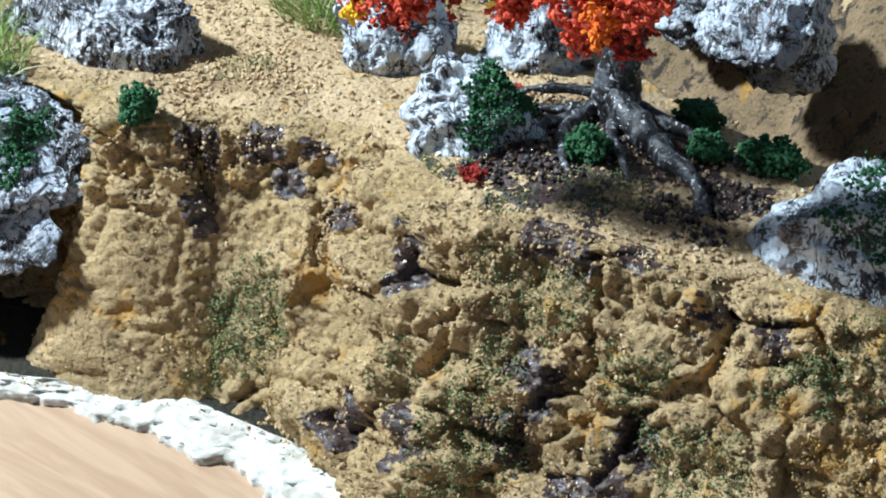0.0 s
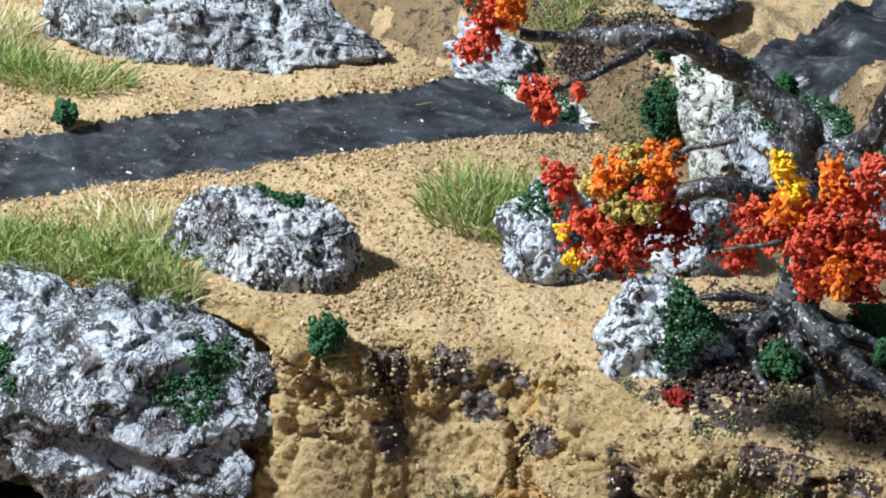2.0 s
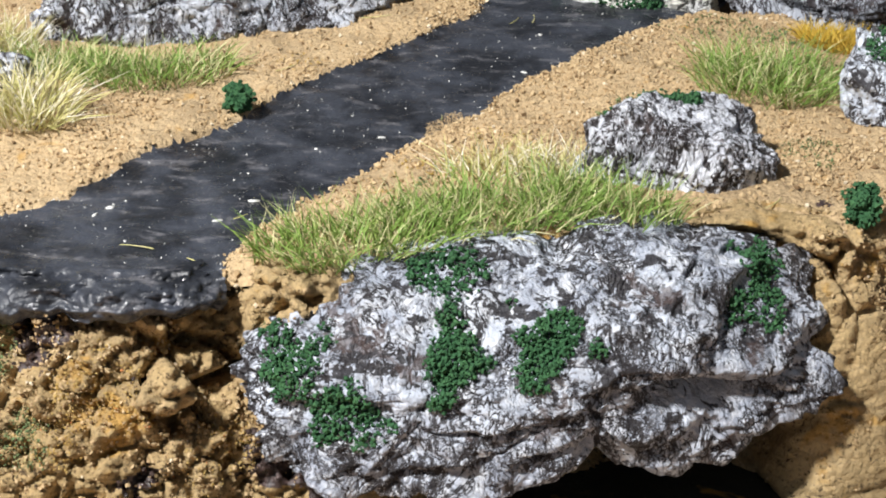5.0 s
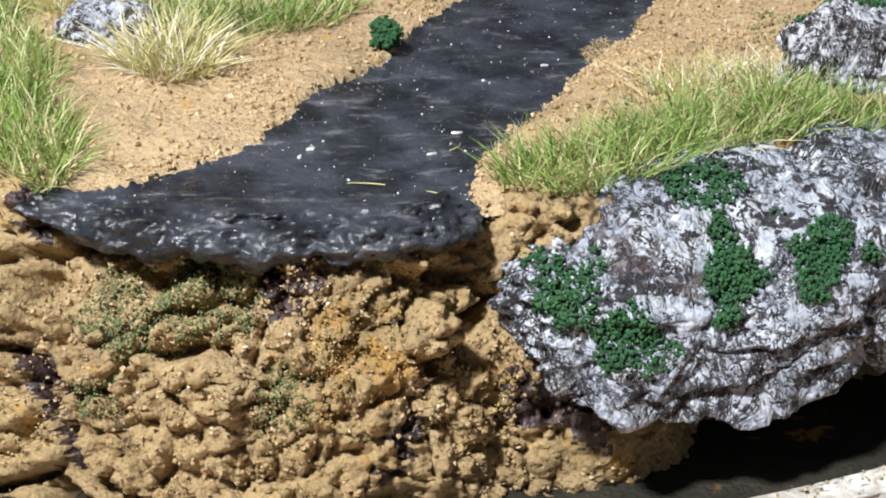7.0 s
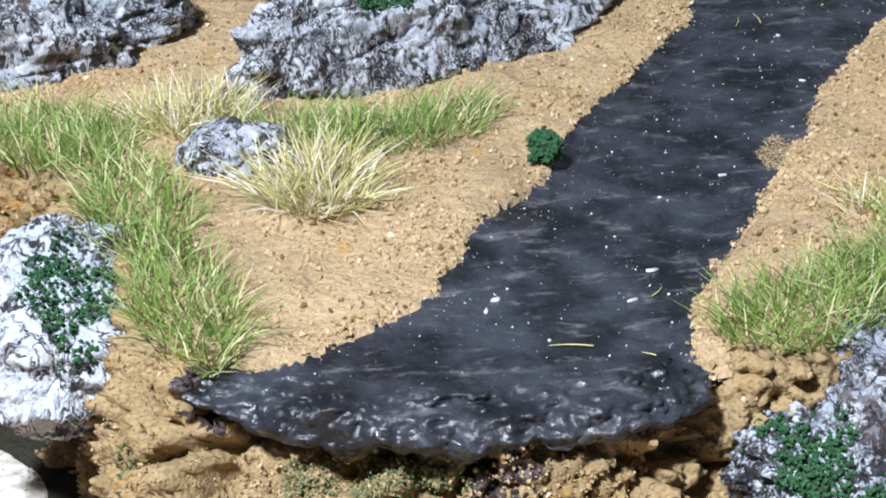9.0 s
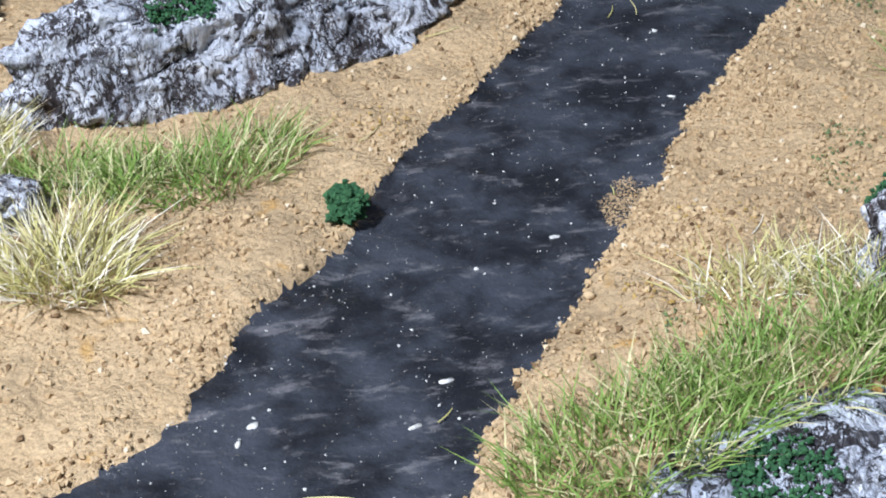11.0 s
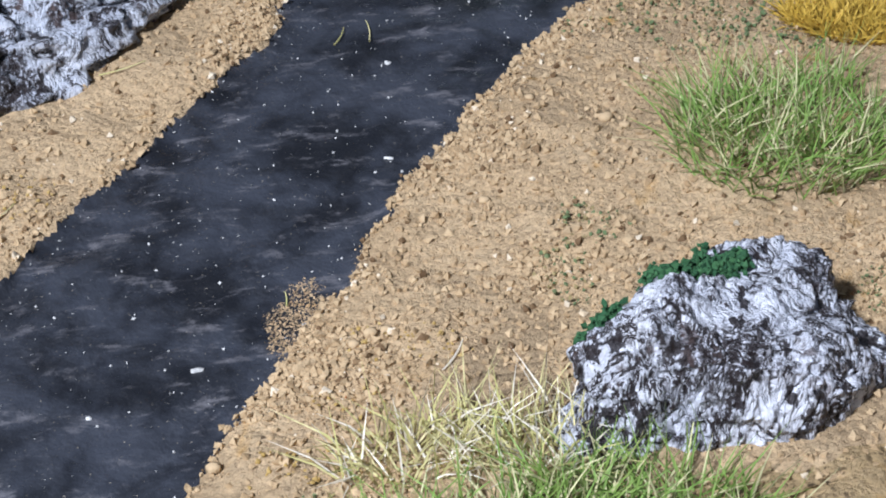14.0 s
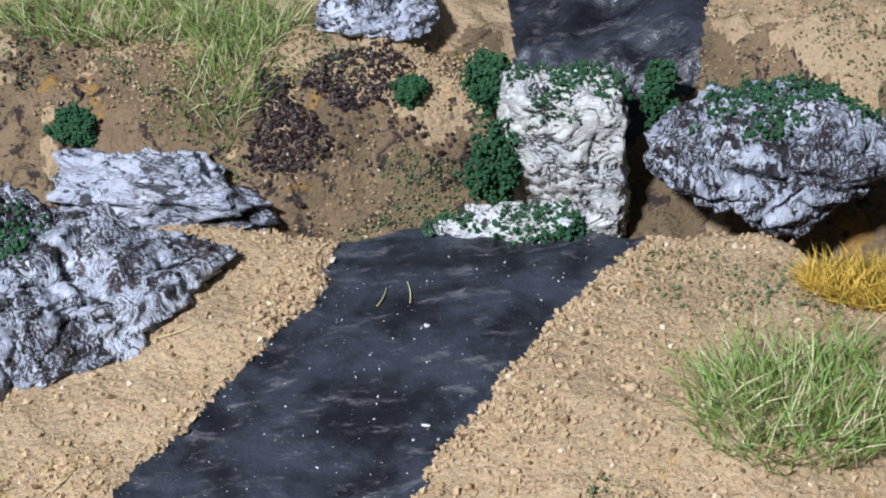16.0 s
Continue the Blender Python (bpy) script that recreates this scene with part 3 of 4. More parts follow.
# the apron's colour carries the shade beneath the large boulder
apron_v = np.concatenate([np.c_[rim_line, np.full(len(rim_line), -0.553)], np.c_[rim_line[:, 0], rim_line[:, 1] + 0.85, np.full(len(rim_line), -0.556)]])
apron = single("ground_apron", apron_v, sheet_faces(2, len(rim_line)), SHADED_SOIL, "dark soil apron under the bank, blackened for the boulder's shadow", "ground", kind="structure")


def rim_profile(p, v):
    """A smear of plaster down to the board, wider where it was trowelled out."""
    wide = np.interp(p[:, 0], [-1.4, -1.15, 0.5, 1.15, 1.4, 1.9, 2.4], [0.13, 0.09, 0.055, 0.06, 0.14, 0.15, 0.08])
    wide = wide * (1 + 0.25 * vnoise(np.c_[p * 6, 0 * p[:, :1]]) + 0.15 * vnoise(np.c_[p * 19, 0 * p[:, :1]]))
    off = np.interp(v, [0, 0.15, 0.8, 1], [-0.04, 0.0, 0.95, 1.0]) * np.where(v < 0.15, 1, wide)
    z = np.interp(v, [0, 0.15, 0.45, 0.75, 0.9, 1], [-0.575, -0.550, -0.556, -0.562, -0.570, -0.60])
    return off, z


rim, rim_verts = bank_strip("plaster_rim", rim_line, rim_profile, 26, PLASTER, "rough white plaster edge of the scenery base", "plaster edge", 0.018, 0.012, lumps=12)
tab = np.array([(-7, -6, -0.582), (9, -6, -0.582), (9, 9, -0.582), (-7, 9, -0.582)], float)
low = tab - (0, 0, 0.3)
table = single("table", np.r_[tab, low], [np.array([(0, 1, 2, 3), (7, 6, 5, 4), (0, 4, 5, 1), (1, 5, 6, 2), (2, 6, 7, 3), (3, 7, 4, 0)])], BOARD,
               "pale orange wooden table top under the scenery", "table", kind="structure", soft=False)



# ---- boulders ----
def boulder(name, centre, half, turn, label, material=ROCK, level=6, lean=(0, 0), flat=0.0, box=2.4, rough=0.16, seed=0.0, cuts=7, wrinkle=0.035, strata=0.0, taper=0.0, belly=0.0, notch=None, crag=1.0, flow=(1.2, 1.2, 0.85)):
    """A rock of the given half sizes: a rounded block with flat cuts, folds and wrinkles."""
    v, f = BALL[level]
    rng = np.random.default_rng(int(seed * 100) + 5)
    d = v.copy()
    r = (np.abs(d) ** box).sum(1) ** (-1.0 / box)
    d = d * r[:, None]
    for _ in range(cuts):
        n = rng.normal(size=3)
        n /= np.linalg.norm(n)
        k = rng.uniform(0.62, 0.9)
        over = np.maximum(d @ n - k, 0)
        d = d - n * (over * 0.85)[:, None]
    big = fbm(v * 1.6 + seed, 3)
    fold = ridged(v * 3.2 + seed * 1.7, 4, 0.55)
    d = d * (1 + rough * big + 0.05 * (fold - 0.4))[:, None]
    h = np.array(half, float)
    p = d * h
    q = p / 0.1
    if taper:
        k = 1 - taper * smooth(0.45, 1.05, p[:, 0] / h[0])
        p[:, 1] *= 0.4 + 0.6 * k
        p[:, 2] *= k
    if belly:
        p[:, 2] *= 1 + belly * smooth(0.0, 0.7, p[:, 0] / h[0]) * smooth(0.0, -0.4, p[:, 2] / h[2])
    if flat:
        p[:, :2] *= (1 + 0.14 * smooth(0.35, -0.35, p[:, 2] / h[2]))[:, None]
    if strata:
        p[:, :2] *= (1 + strata * (0.5 - np.abs((p[:, 2] / h[2] * 3.3 + 0.25 * big) % 1.0 - 0.5) * 2))[:, None]
    large, gap = crumple(p, 0.15, seed * 10, 0.24 * crag, flow)
    medium, gap2 = crumple(p, 0.060, seed * 10 + 1, 0.26 * crag, flow)
    small, _ = crumple(p, 0.026, seed * 10 + 2, 0.17, flow)
    dent = np.maximum(0, vnoise(q * 1.3 + seed * 4) - 0.45) * 0.05
    step = np.abs(vnoise(q * np.array([0.5, 0.5, 1.5]) + seed * 2))
    p += v * (large + medium + small + wrinkle * 0.5 * step - dent - 0.014 * crag * smooth(0.07, 0.0, gap) - 0.004 * smooth(0.12, 0.0, gap2) + 0.0016 * vnoise(q * 9 + seed))[:, None]
    if notch:
        x0, z0, deep, wide = notch
        p -= v * (deep * smooth(x0, x0 + 0.12, p[:, 0]) * np.exp(-((p[:, 2] - z0 - 0.03 * vnoise(q * 0.5 + 2)) / wide) ** 2))[:, None]
    if flat:
        lowest = -h[2] * flat
        p[:, 2] = np.maximum(p[:, 2], lowest + 0.01 * big)
    p[:, 0] += lean[0] * p[:, 2]
    p[:, 1] += lean[1] * p[:, 2]
    a = radians(turn)
    rot = np.array([(math.cos(a), -math.sin(a), 0), (math.sin(a), math.cos(a), 0), (0, 0, 1)])
    p = p @ rot.T + np.array(centre)
    base = (centre[0], centre[1], float(p[:, 2].min()))
    ob = thing(name, base, label, "boulder", "model boulders")
    part("stone", p, f, material, ob)
    nrm = d / np.linalg.norm(d, axis=1)[:, None] @ rot.T
    return ob, p, nrm


def moss_on(ob, pts, nrm, centre, radius, n, size=0.0062, seed=1, ragged=0.7, material=MOSS, name="moss"):
    """Moss crumbs glued on the surface round a point."""
    rng = np.random.default_rng(seed)
    n = int(n * 1.7)
    d = np.linalg.norm((pts - np.array(centre)) / np.array(radius), axis=1)
    d = d + ragged * vnoise(pts * 22 + seed)
    pick = np.where(d < 1)[0]
    if len(pick) == 0:
        return None
    k = rng.choice(pick, n)
    at = pts[k] + nrm[k] * rng.uniform(0, size * 1.3, (n, 1)) + rng.normal(0, 0.006, (n, 3))
    v, f = bits(at, rng.uniform(0.5, 1.2, n) * size, rng, 1.0)
    return part(name, v, f, material, ob, "dark green moss crumbs", soft=False)


# the large boulder hanging in the front bank
rockA, pA, nA = boulder("boulder", (0.56, -0.69, -0.185), (0.63, 0.18, 0.185), 11, "large grey and white boulder with green moss wedged in the bank", level=7, lean=(0, 0.70), box=2.9, rough=0.06, seed=3.1, cuts=9, wrinkle=0.06, belly=0.42, notch=(0.10, -0.03, 0.07, 0.024), flow=(1.7, 1.2, 0.8))
for i, (c, r, n) in enumerate([((0.354, -0.904, -0.11), (0.07, 0.10, 0.05), 700), ((0.53, -0.756, -0.10), (0.075, 0.12, 0.06), 600), ((0.03, -0.86, -0.12), (0.08, 0.12, 0.06), 500),
                               ((0.14, -0.93, -0.19), (0.06, 0.12, 0.06), 400), ((0.976, -0.565, -0.10), (0.06, 0.12, 0.09), 500), ((0.33, -0.70, 0.02), (0.08, 0.08, 0.03), 300),
                               ((0.35, -0.80, -0.05), (0.03, 0.10, 0.025), 100)]):
    moss_on(rockA, pA, nA, c, r, n, seed=i)
# on the plateau
rockM, pM, nM = boulder("boulder", (0.82, -0.15, 0.05), (0.225, 0.15, 0.165), 20, "domed grey boulder with white drybrushed ridges and mossy top", ROCK_HATCHED, level=7, flat=0.5, box=2.5, rough=0.08, seed=5.3, wrinkle=0.02, crag=0.5, flow=(0.8, 0.8, 1.5))
moss_on(rockM, pM, nM, (0.70, -0.02, 0.17), (0.13, 0.10, 0.08), 900, seed=11)
moss_on(rockM, pM, nM, (0.90, -0.06, 0.22), (0.10, 0.05, 0.05), 300, seed=12)
rockL, pL, nL = boulder("boulder", (-0.32, 0.895, 0.05), (0.50, 0.175, 0.195), 33, "long grey craggy boulder with dark brown stains beside the stream", ROCK_DARK, level=7, flat=0.5, box=3.6, rough=0.10, seed=8.2, cuts=6, wrinkle=0.04, taper=0.5, flow=(0.9, 0.9, 1.3))
moss_on(rockL, pL, nL, (-0.45, 0.72, 0.22), (0.06, 0.08, 0.06), 260, seed=13)
moss_on(rockL, pL, nL, (-0.20, 0.98, 0.24), (0.10, 0.08, 0.06), 260, seed=23)
rockS, pS, nS = boulder("boulder", (-0.82, 0.24, 0.045), (0.105, 0.08, 0.085), 5, "small dark grey boulder with a pale foot", ROCK_DARK, seed=2.4, flat=0.5, rough=0.1, wrinkle=0.03)
rockW, pW, nW = boulder("boulder", (-1.20, -0.10, -0.15), (0.22, 0.22, 0.19), 0, "rounded grey and white boulder jammed in the bank", material=ROCK_SOFT, crag=0.6, seed=6.6, rough=0.14, box=2.4, wrinkle=0.05)
moss_on(rockW, pW, nW, (-1.18, -0.20, 0.0), (0.07, 0.12, 0.09), 400, seed=14)
rockX, pX, nX = boulder("boulder", (-1.25, 0.98, 0.05), (0.20, 0.12, 0.13), 10, "grey boulder behind the tall grass", ROCK_DARK, seed=7.7, flat=0.5)
rockY, pY, nY = boulder("boulder", (-1.02, 1.18, 0.08), (0.16, 0.12, 0.16), 0, "pale grey boulder at the back of the bank", seed=1.9, flat=0.5)
rock2, p2, n2 = boulder("boulder", (1.40, 0.27, 0.09), (0.10, 0.11, 0.16), -20, "upright grey boulder with a mossy cap", material=ROCK_SOFT, crag=0.6, seed=4.4, flat=0.5, lean=(-0.1, 0), wrinkle=0.035)
moss_on(rock2, p2, n2, (1.38, 0.24, 0.22), (0.06, 0.07, 0.05), 250, seed=15)
rock3, p3, n3 = boulder("boulder", (1.64, 0.51, 0.07), (0.115, 0.11, 0.125), 10, "grey boulder half hidden behind the red tree", material=ROCK_SOFT, crag=0.6, seed=9.4, flat=0.5, wrinkle=0.035)
rockB, pB, nB = boulder("boulder", (1.84, 0.02, 0.08), (0.14, 0.11, 0.16), 40, "pale grey boulder with dark moss at the tree's foot", material=ROCK_SOFT, crag=0.6, seed=10.3, flat=0.5, wrinkle=0.035, box=2.0)
moss_on(rockB, pB, nB, (1.93, 0.03, 0.16), (0.075, 0.10, 0.10), 800, seed=16)
rockR, pR, nR = boulder("boulder", (2.79, 0.12, 0.02), (0.21, 0.16, 0.18), 20, "grey boulder with a dark mossy top on the bank's edge", material=ROCK_SOFT, crag=0.6, seed=11.8, flat=0.8, wrinkle=0.045)
moss_on(rockR, pR, nR, (2.83, 0.15, 0.17), (0.14, 0.16, 0.10), 900, seed=17)
# across the gorge
pillar, pP, nP = boulder("boulder", (1.01, 1.80, -0.235), (0.14, 0.10, 0.225), -14, "tall square pale rock pillar with cracked layers", ROCK_PALE, seed=12.5, box=9.0, rough=0.03, cuts=1, wrinkle=0.02, strata=0.04, crag=0.55)
moss_on(pillar, pP, nP, (1.05, 1.84, -0.02), (0.12, 0.12, 0.05), 500, seed=18)
rockF, pF, nF = boulder("boulder", (1.45, 1.52, -0.125), (0.26, 0.15, 0.150), -18, "broad blue-grey boulder with moss along its top", ROCK_DARK, seed=13.1, box=2.6, wrinkle=0.05)
moss_on(rockF, pF, nF, (1.46, 1.56, 0.02), (0.20, 0.12, 0.05), 900, seed=19)
rockG, pG, nG = boulder("boulder", (1.86, 1.20, -0.03), (0.19, 0.14, 0.17), -25, "blue-grey boulder across the gorge behind the tree", ROCK_SOFT, crag=0.7, seed=14.9, wrinkle=0.045)
moss_on(rockG, pG, nG, (1.9, 1.2, 0.14), (0.12, 0.12, 0.05), 300, seed=20)
slab, pSl, nSl = boulder("boulder", (0.01, 1.99, -0.28), (0.33, 0.10, 0.13), -22, "blue-grey slab with slanting layers in the gorge", ROCK_SLAB, seed=15.2, box=3.2, rough=0.08, wrinkle=0.03, strata=0.06, flow=(2.2, 1.5, 0.5))
rockH, pH, nH = boulder("boulder", (0.63, 2.26, 0.03), (0.14, 0.09, 0.09), 0, "small pale boulder on the far bank", material=ROCK_SOFT, crag=0.6, seed=16.3, flat=0.5)
end_rock, pE, nE = boulder("boulder", (0.80, 1.17, -0.02), (0.20, 0.055, 0.055), -14, "low pale stone edged with moss at the stream's end", ROCK_PALE, seed=17.1, box=3.0, rough=0.1, wrinkle=0.02)
moss_on(end_rock, pE, nE, (0.80, 1.12, 0.0), (0.11, 0.07, 0.05), 600, seed=21)
moss_on(end_rock, pE, nE, (0.61, 1.20, 0.0), (0.06, 0.07, 0.05), 250, seed=22)


# ---- bushes ----
def bush(at, size, label, n=420, seed=1, z=None):
    rng = np.random.default_rng(seed)
    base = float(surface(at[0], at[1])[0]) if z is None else z
    q = rng.normal(size=(n, 3))
    q /= np.linalg.norm(q, axis=1)[:, None]
    q *= (0.75 + 0.35 * vnoise(q * 2.2 + seed))[:, None] * rng.uniform(0.55, 1.05, (n, 1))
    p = q * np.array(size) + (at[0], at[1], base + size[2] * 0.75)
    p[:, 2] = np.maximum(p[:, 2], base - 0.004)
    v, f = bits(p, rng.uniform(0.0045, 0.0088, n), rng, 1.0)
    return single("bush", v, f, MOSS, label, "bush", "model bushes", soft=False, at=(at[0], at[1], base))


for k, (at, size, label, z) in enumerate([
        ((1.22, -0.385), (0.055, 0.05, 0.055), "small round dark green bush on bare soil", None),
        ((-0.20, 0.165), (0.042, 0.036, 0.045), "small dark green bush at the stream's edge", None),
        ((2.12, 0.07), (0.06, 0.055, 0.05), "dark green bush between the tree's roots", None),
        ((2.18, 0.40), (0.06, 0.05, 0.05), "dark green bush behind the trunk", None),
        ((2.28, 0.28), (0.055, 0.05, 0.04), "dark green bush beside a root", None),
        ((2.40, 0.36), (0.09, 0.06, 0.04), "low dark green bush beside a root", None),
        ((0.68, 2.03), (0.045, 0.04, 0.045), "dark green bush on the gorge wall", None),
        ((-0.12, 2.09), (0.07, 0.05, 0.06), "dark green bush above the slab", None),
        ((0.84, 1.76), (0.09, 0.07, 0.14), "dark green bushes hanging beside the pillar", -0.30),
        ((0.86, 1.92), (0.07, 0.06, 0.10), "dark green bush beside the pillar's top", -0.12),
        ((1.24, 1.80), (0.05, 0.06, 0.12), "dark green bush in the cleft by the pillar", -0.16)]):
    bush(at, size, label, int(600 + 9000 * size[0]), 40 + k, z)


# ---- grass ----
def grass(name, spots, length, n, material, label, seed, lean=0.45, width=0.0030, curl=0.5):
    """Upright fibres over ellipses (x, y, half x, half y, turn); each a thin bent blade."""
    rng = np.random.default_rng(seed)
    w = np.array([s[2] * s[3] for s in spots])
    k = rng.choice(len(spots), n, p=w / w.sum())
    s = np.array(spots)[k]
    r, a = np.sqrt(rng.uniform(0, 1, n)), rng.uniform(0, 2 * np.pi, n)
    lx, ly = r * np.cos(a) * s[:, 2], r * np.sin(a) * s[:, 3]
    t = np.radians(s[:, 4])
    x, y = s[:, 0] + lx * np.cos(t) - ly * np.sin(t), s[:, 1] + lx * np.sin(t) + ly * np.cos(t)
    z = surface(x, y) - 0.004
    L = length * rng.uniform(0.4, 1.25, n)
    out = np.c_[lx * np.cos(t) - ly * np.sin(t), lx * np.sin(t) + ly * np.cos(t)] / np.maximum(np.hypot(lx, ly), 1e-6)[:, None]
    drift = out * (lean * r)[:, None] + rng.normal(0, 0.55, (n, 2))
    up = np.c_[drift, np.ones(n)]
    up /= np.linalg.norm(up, axis=1)[:, None]
    side = np.cross(up, rng.normal(size=(n, 3)))
    side /= np.linalg.norm(side, axis=1)[:, None]
    bend = np.c_[drift, -0.35 * np.ones(n)] * curl
    p0 = np.c_[x, y, z]
    p1 = p0 + up * (L * 0.5)[:, None]
    p2 = p0 + up * L[:, None] + bend * (L * 0.35)[:, None]
    hw = side * width * 0.5
    v = np.stack([p0 - hw, p0 + hw, p1 - hw * 0.85, p1 + hw * 0.85, p2], 1).reshape(-1, 3)
    i = 5 * np.arange(n)[:, None]
    return single(name, v, [i + np.array([[0, 1, 3, 2]]), i + np.array([[2, 3, 4]])], material, label, "grass", "grass patches", "stuff", soft=False, at=(spots[0][0], spots[0][1], float(surface(spots[0][0], spots[0][1])[0])))


grass("grass", [(0.15, -0.56, 0.25, 0.12, 25), (0.42, -0.45, 0.25, 0.11, 20), (0.65, -0.40, 0.18, 0.09, 0)], 0.105, 2700, GRASS, "long fresh green grass along the top of the large boulder", 61)
grass("grass", [(0.42, -0.22, 0.11, 0.06, 10), (0.56, -0.24, 0.10, 0.06, 0)], 0.10, 520, STRAW, "yellow straw grass tuft beside the domed boulder", 62)
grass("grass", [(-0.70, 0.05, 0.11, 0.09, 0)], 0.135, 700, STRAW, "pale straw grass tuft on bare soil", 63, lean=0.9)
grass("grass", [(-0.45, 0.38, 0.22, 0.11, 28), (-0.7, 0.38, 0.18, 0.10, 0)], 0.095, 1700, GRASS, "green grass at the foot of the long boulder", 64)
grass("grass", [(-0.92, 0.52, 0.14, 0.12, 0)], 0.12, 700, STRAW, "tall straw grass behind the small boulder", 65)
grass("grass", [(-0.98, -0.35, 0.09, 0.25, 10), (-1.05, 0.05, 0.10, 0.24, 12), (-1.2, 0.45, 0.14, 0.2, 35)], 0.105, 2400, GRASS, "green grass strip along the bank's edge", 66)
grass("grass", [(1.12, 0.42, 0.19, 0.17, 20)], 0.12, 1100, GRASS, "fresh green grass patch on the bank", 67)
grass("grass", [(1.38, 0.78, 0.13, 0.07, -20)], 0.06, 1900, GOLD, "golden yellow grass tuft near the gorge", 68)
grass("grass", [(0.05, 2.42, 0.36, 0.14, -15), (0.32, 2.30, 0.14, 0.12, 0), (0.24, 2.12, 0.10, 0.10, 0)], 0.12, 1900, GRASS, "green grass on the far bank", 69)



# ---- the autumn tree ----
tree = thing("tree", (2.04, 0.28, 0.06), "gnarled model tree with grey bark and red, orange and yellow foliage", "tree")


def limb(name, points, radii, label="", sides=12, seed=0.0, rough=0.22):
    line = curve_through(points, 0.012)
    line = line + 0.010 * np.stack([vnoise(line * 11 + 3 + seed), vnoise(line * 11 + 8 + seed), vnoise(line * 11 + 21 + seed)], -1)
    v, f = tube(line, radii, sides, rough, seed)
    return part(name, v, f, BARK, tree, label)


limb("trunk", [(2.03, 0.32, 0.0), (2.04, 0.28, 0.12), (2.055, 0.27, 0.28), (2.075, 0.22, 0.42), (2.10, 0.17, 0.54)], [0.06, 0.05, 0.046, 0.048, 0.042], seed=1)
limb("branch", [(2.095, 0.17, 0.50), (2.085, 0.15, 0.60), (1.99, 0.14, 0.65), (1.915, 0.12, 0.71), (1.80, 0.00, 0.785), (1.70, -0.01, 0.765), (1.60, 0.01, 0.73), (1.50, -0.07, 0.75)], [0.04, 0.036, 0.03, 0.03, 0.024, 0.016, 0.012], seed=2)
limb("branch", [(2.10, 0.17, 0.52), (2.18, 0.14, 0.58), (2.235, 0.12, 0.64), (2.265, 0.12, 0.71), (2.305, 0.12, 0.82), (2.36, 0.14, 0.93)], [0.036, 0.030, 0.026, 0.025, 0.02], seed=3)
limb("branch", [(2.07, 0.23, 0.40), (2.02, 0.05, 0.47), (1.95, -0.02, 0.49), (1.87, -0.08, 0.455), (1.89, -0.25, 0.50), (1.90, -0.33, 0.55)], [0.034, 0.026, 0.022, 0.016, 0.010], seed=4)
limb("branch", [(2.13, 0.15, 0.56), (2.24, 0.05, 0.61), (2.36, 0.0, 0.66), (2.48, -0.01, 0.72), (2.60, 0.0, 0.78)], [0.024, 0.018, 0.015, 0.012, 0.008], seed=5)
limb("branch", [(2.08, 0.20, 0.46), (2.16, 0.0, 0.50), (2.26, -0.18, 0.57), (2.33, -0.26, 0.62)], [0.03, 0.022, 0.014, 0.008], seed=6)
limb("branch", [(2.38, 0.0, 0.67), (2.43, -0.10, 0.66), (2.455, -0.2, 0.62)], [0.013, 0.010, 0.006], seed=7)
limb("branch", [(1.80, 0.0, 0.785), (1.79, -0.15, 0.77), (1.74, -0.29, 0.74)], [0.016, 0.010, 0.006], seed=8)
limb("twig", [(1.90, -0.30, 0.55), (1.99, -0.33, 0.66), (2.06, -0.33, 0.72), (2.16, -0.33, 0.755)], [0.010, 0.008, 0.005], "thin red-tipped twig", seed=9, sides=7)
limb("twig", [(2.30, -0.24, 0.60), (2.22, -0.30, 0.55), (2.13, -0.33, 0.52)], [0.006, 0.005, 0.003], "thin pale twig", seed=10, sides=6)
ROOTS = [[(2.04, 0.28, 0.14), (2.08, 0.24, 0.115), (2.17, 0.20, 0.10), (2.27, 0.15, 0.085), (2.36, 0.11, 0.065), (2.42, 0.06, 0.03)],
         [(2.03, 0.30, 0.12), (1.99, 0.20, 0.10), (2.03, 0.10, 0.09), (2.10, 0.02, 0.08), (2.20, -0.03, 0.055)],
         [(2.02, 0.31, 0.12), (1.92, 0.30, 0.11), (1.82, 0.26, 0.10), (1.76, 0.24, 0.05)],
         [(2.03, 0.30, 0.10), (1.94, 0.22, 0.09), (1.87, 0.16, 0.085), (1.90, 0.08, 0.06)],
         [(2.05, 0.30, 0.12), (2.16, 0.30, 0.10), (2.28, 0.33, 0.07), (2.40, 0.32, 0.03)],
         [(2.06, 0.26, 0.11), (2.11, 0.16, 0.10), (2.20, 0.09, 0.085), (2.27, 0.03, 0.06)],
         [(2.02, 0.28, 0.11), (1.97, 0.12, 0.095), (1.99, 0.02, 0.085), (2.06, -0.06, 0.06), (2.16, -0.13, 0.05)]]
for k, r in enumerate(ROOTS):
    w = 0.036 if k == 0 else 0.017
    limb("root", r if k == 0 else [(a, b, c - 0.016) for a, b, c in r], [w, w * 0.85, w * 0.6, w * 0.3], "twisted grey root, dry-brushed white" if k == 0 else "", seed=11 + k, rough=0.3)


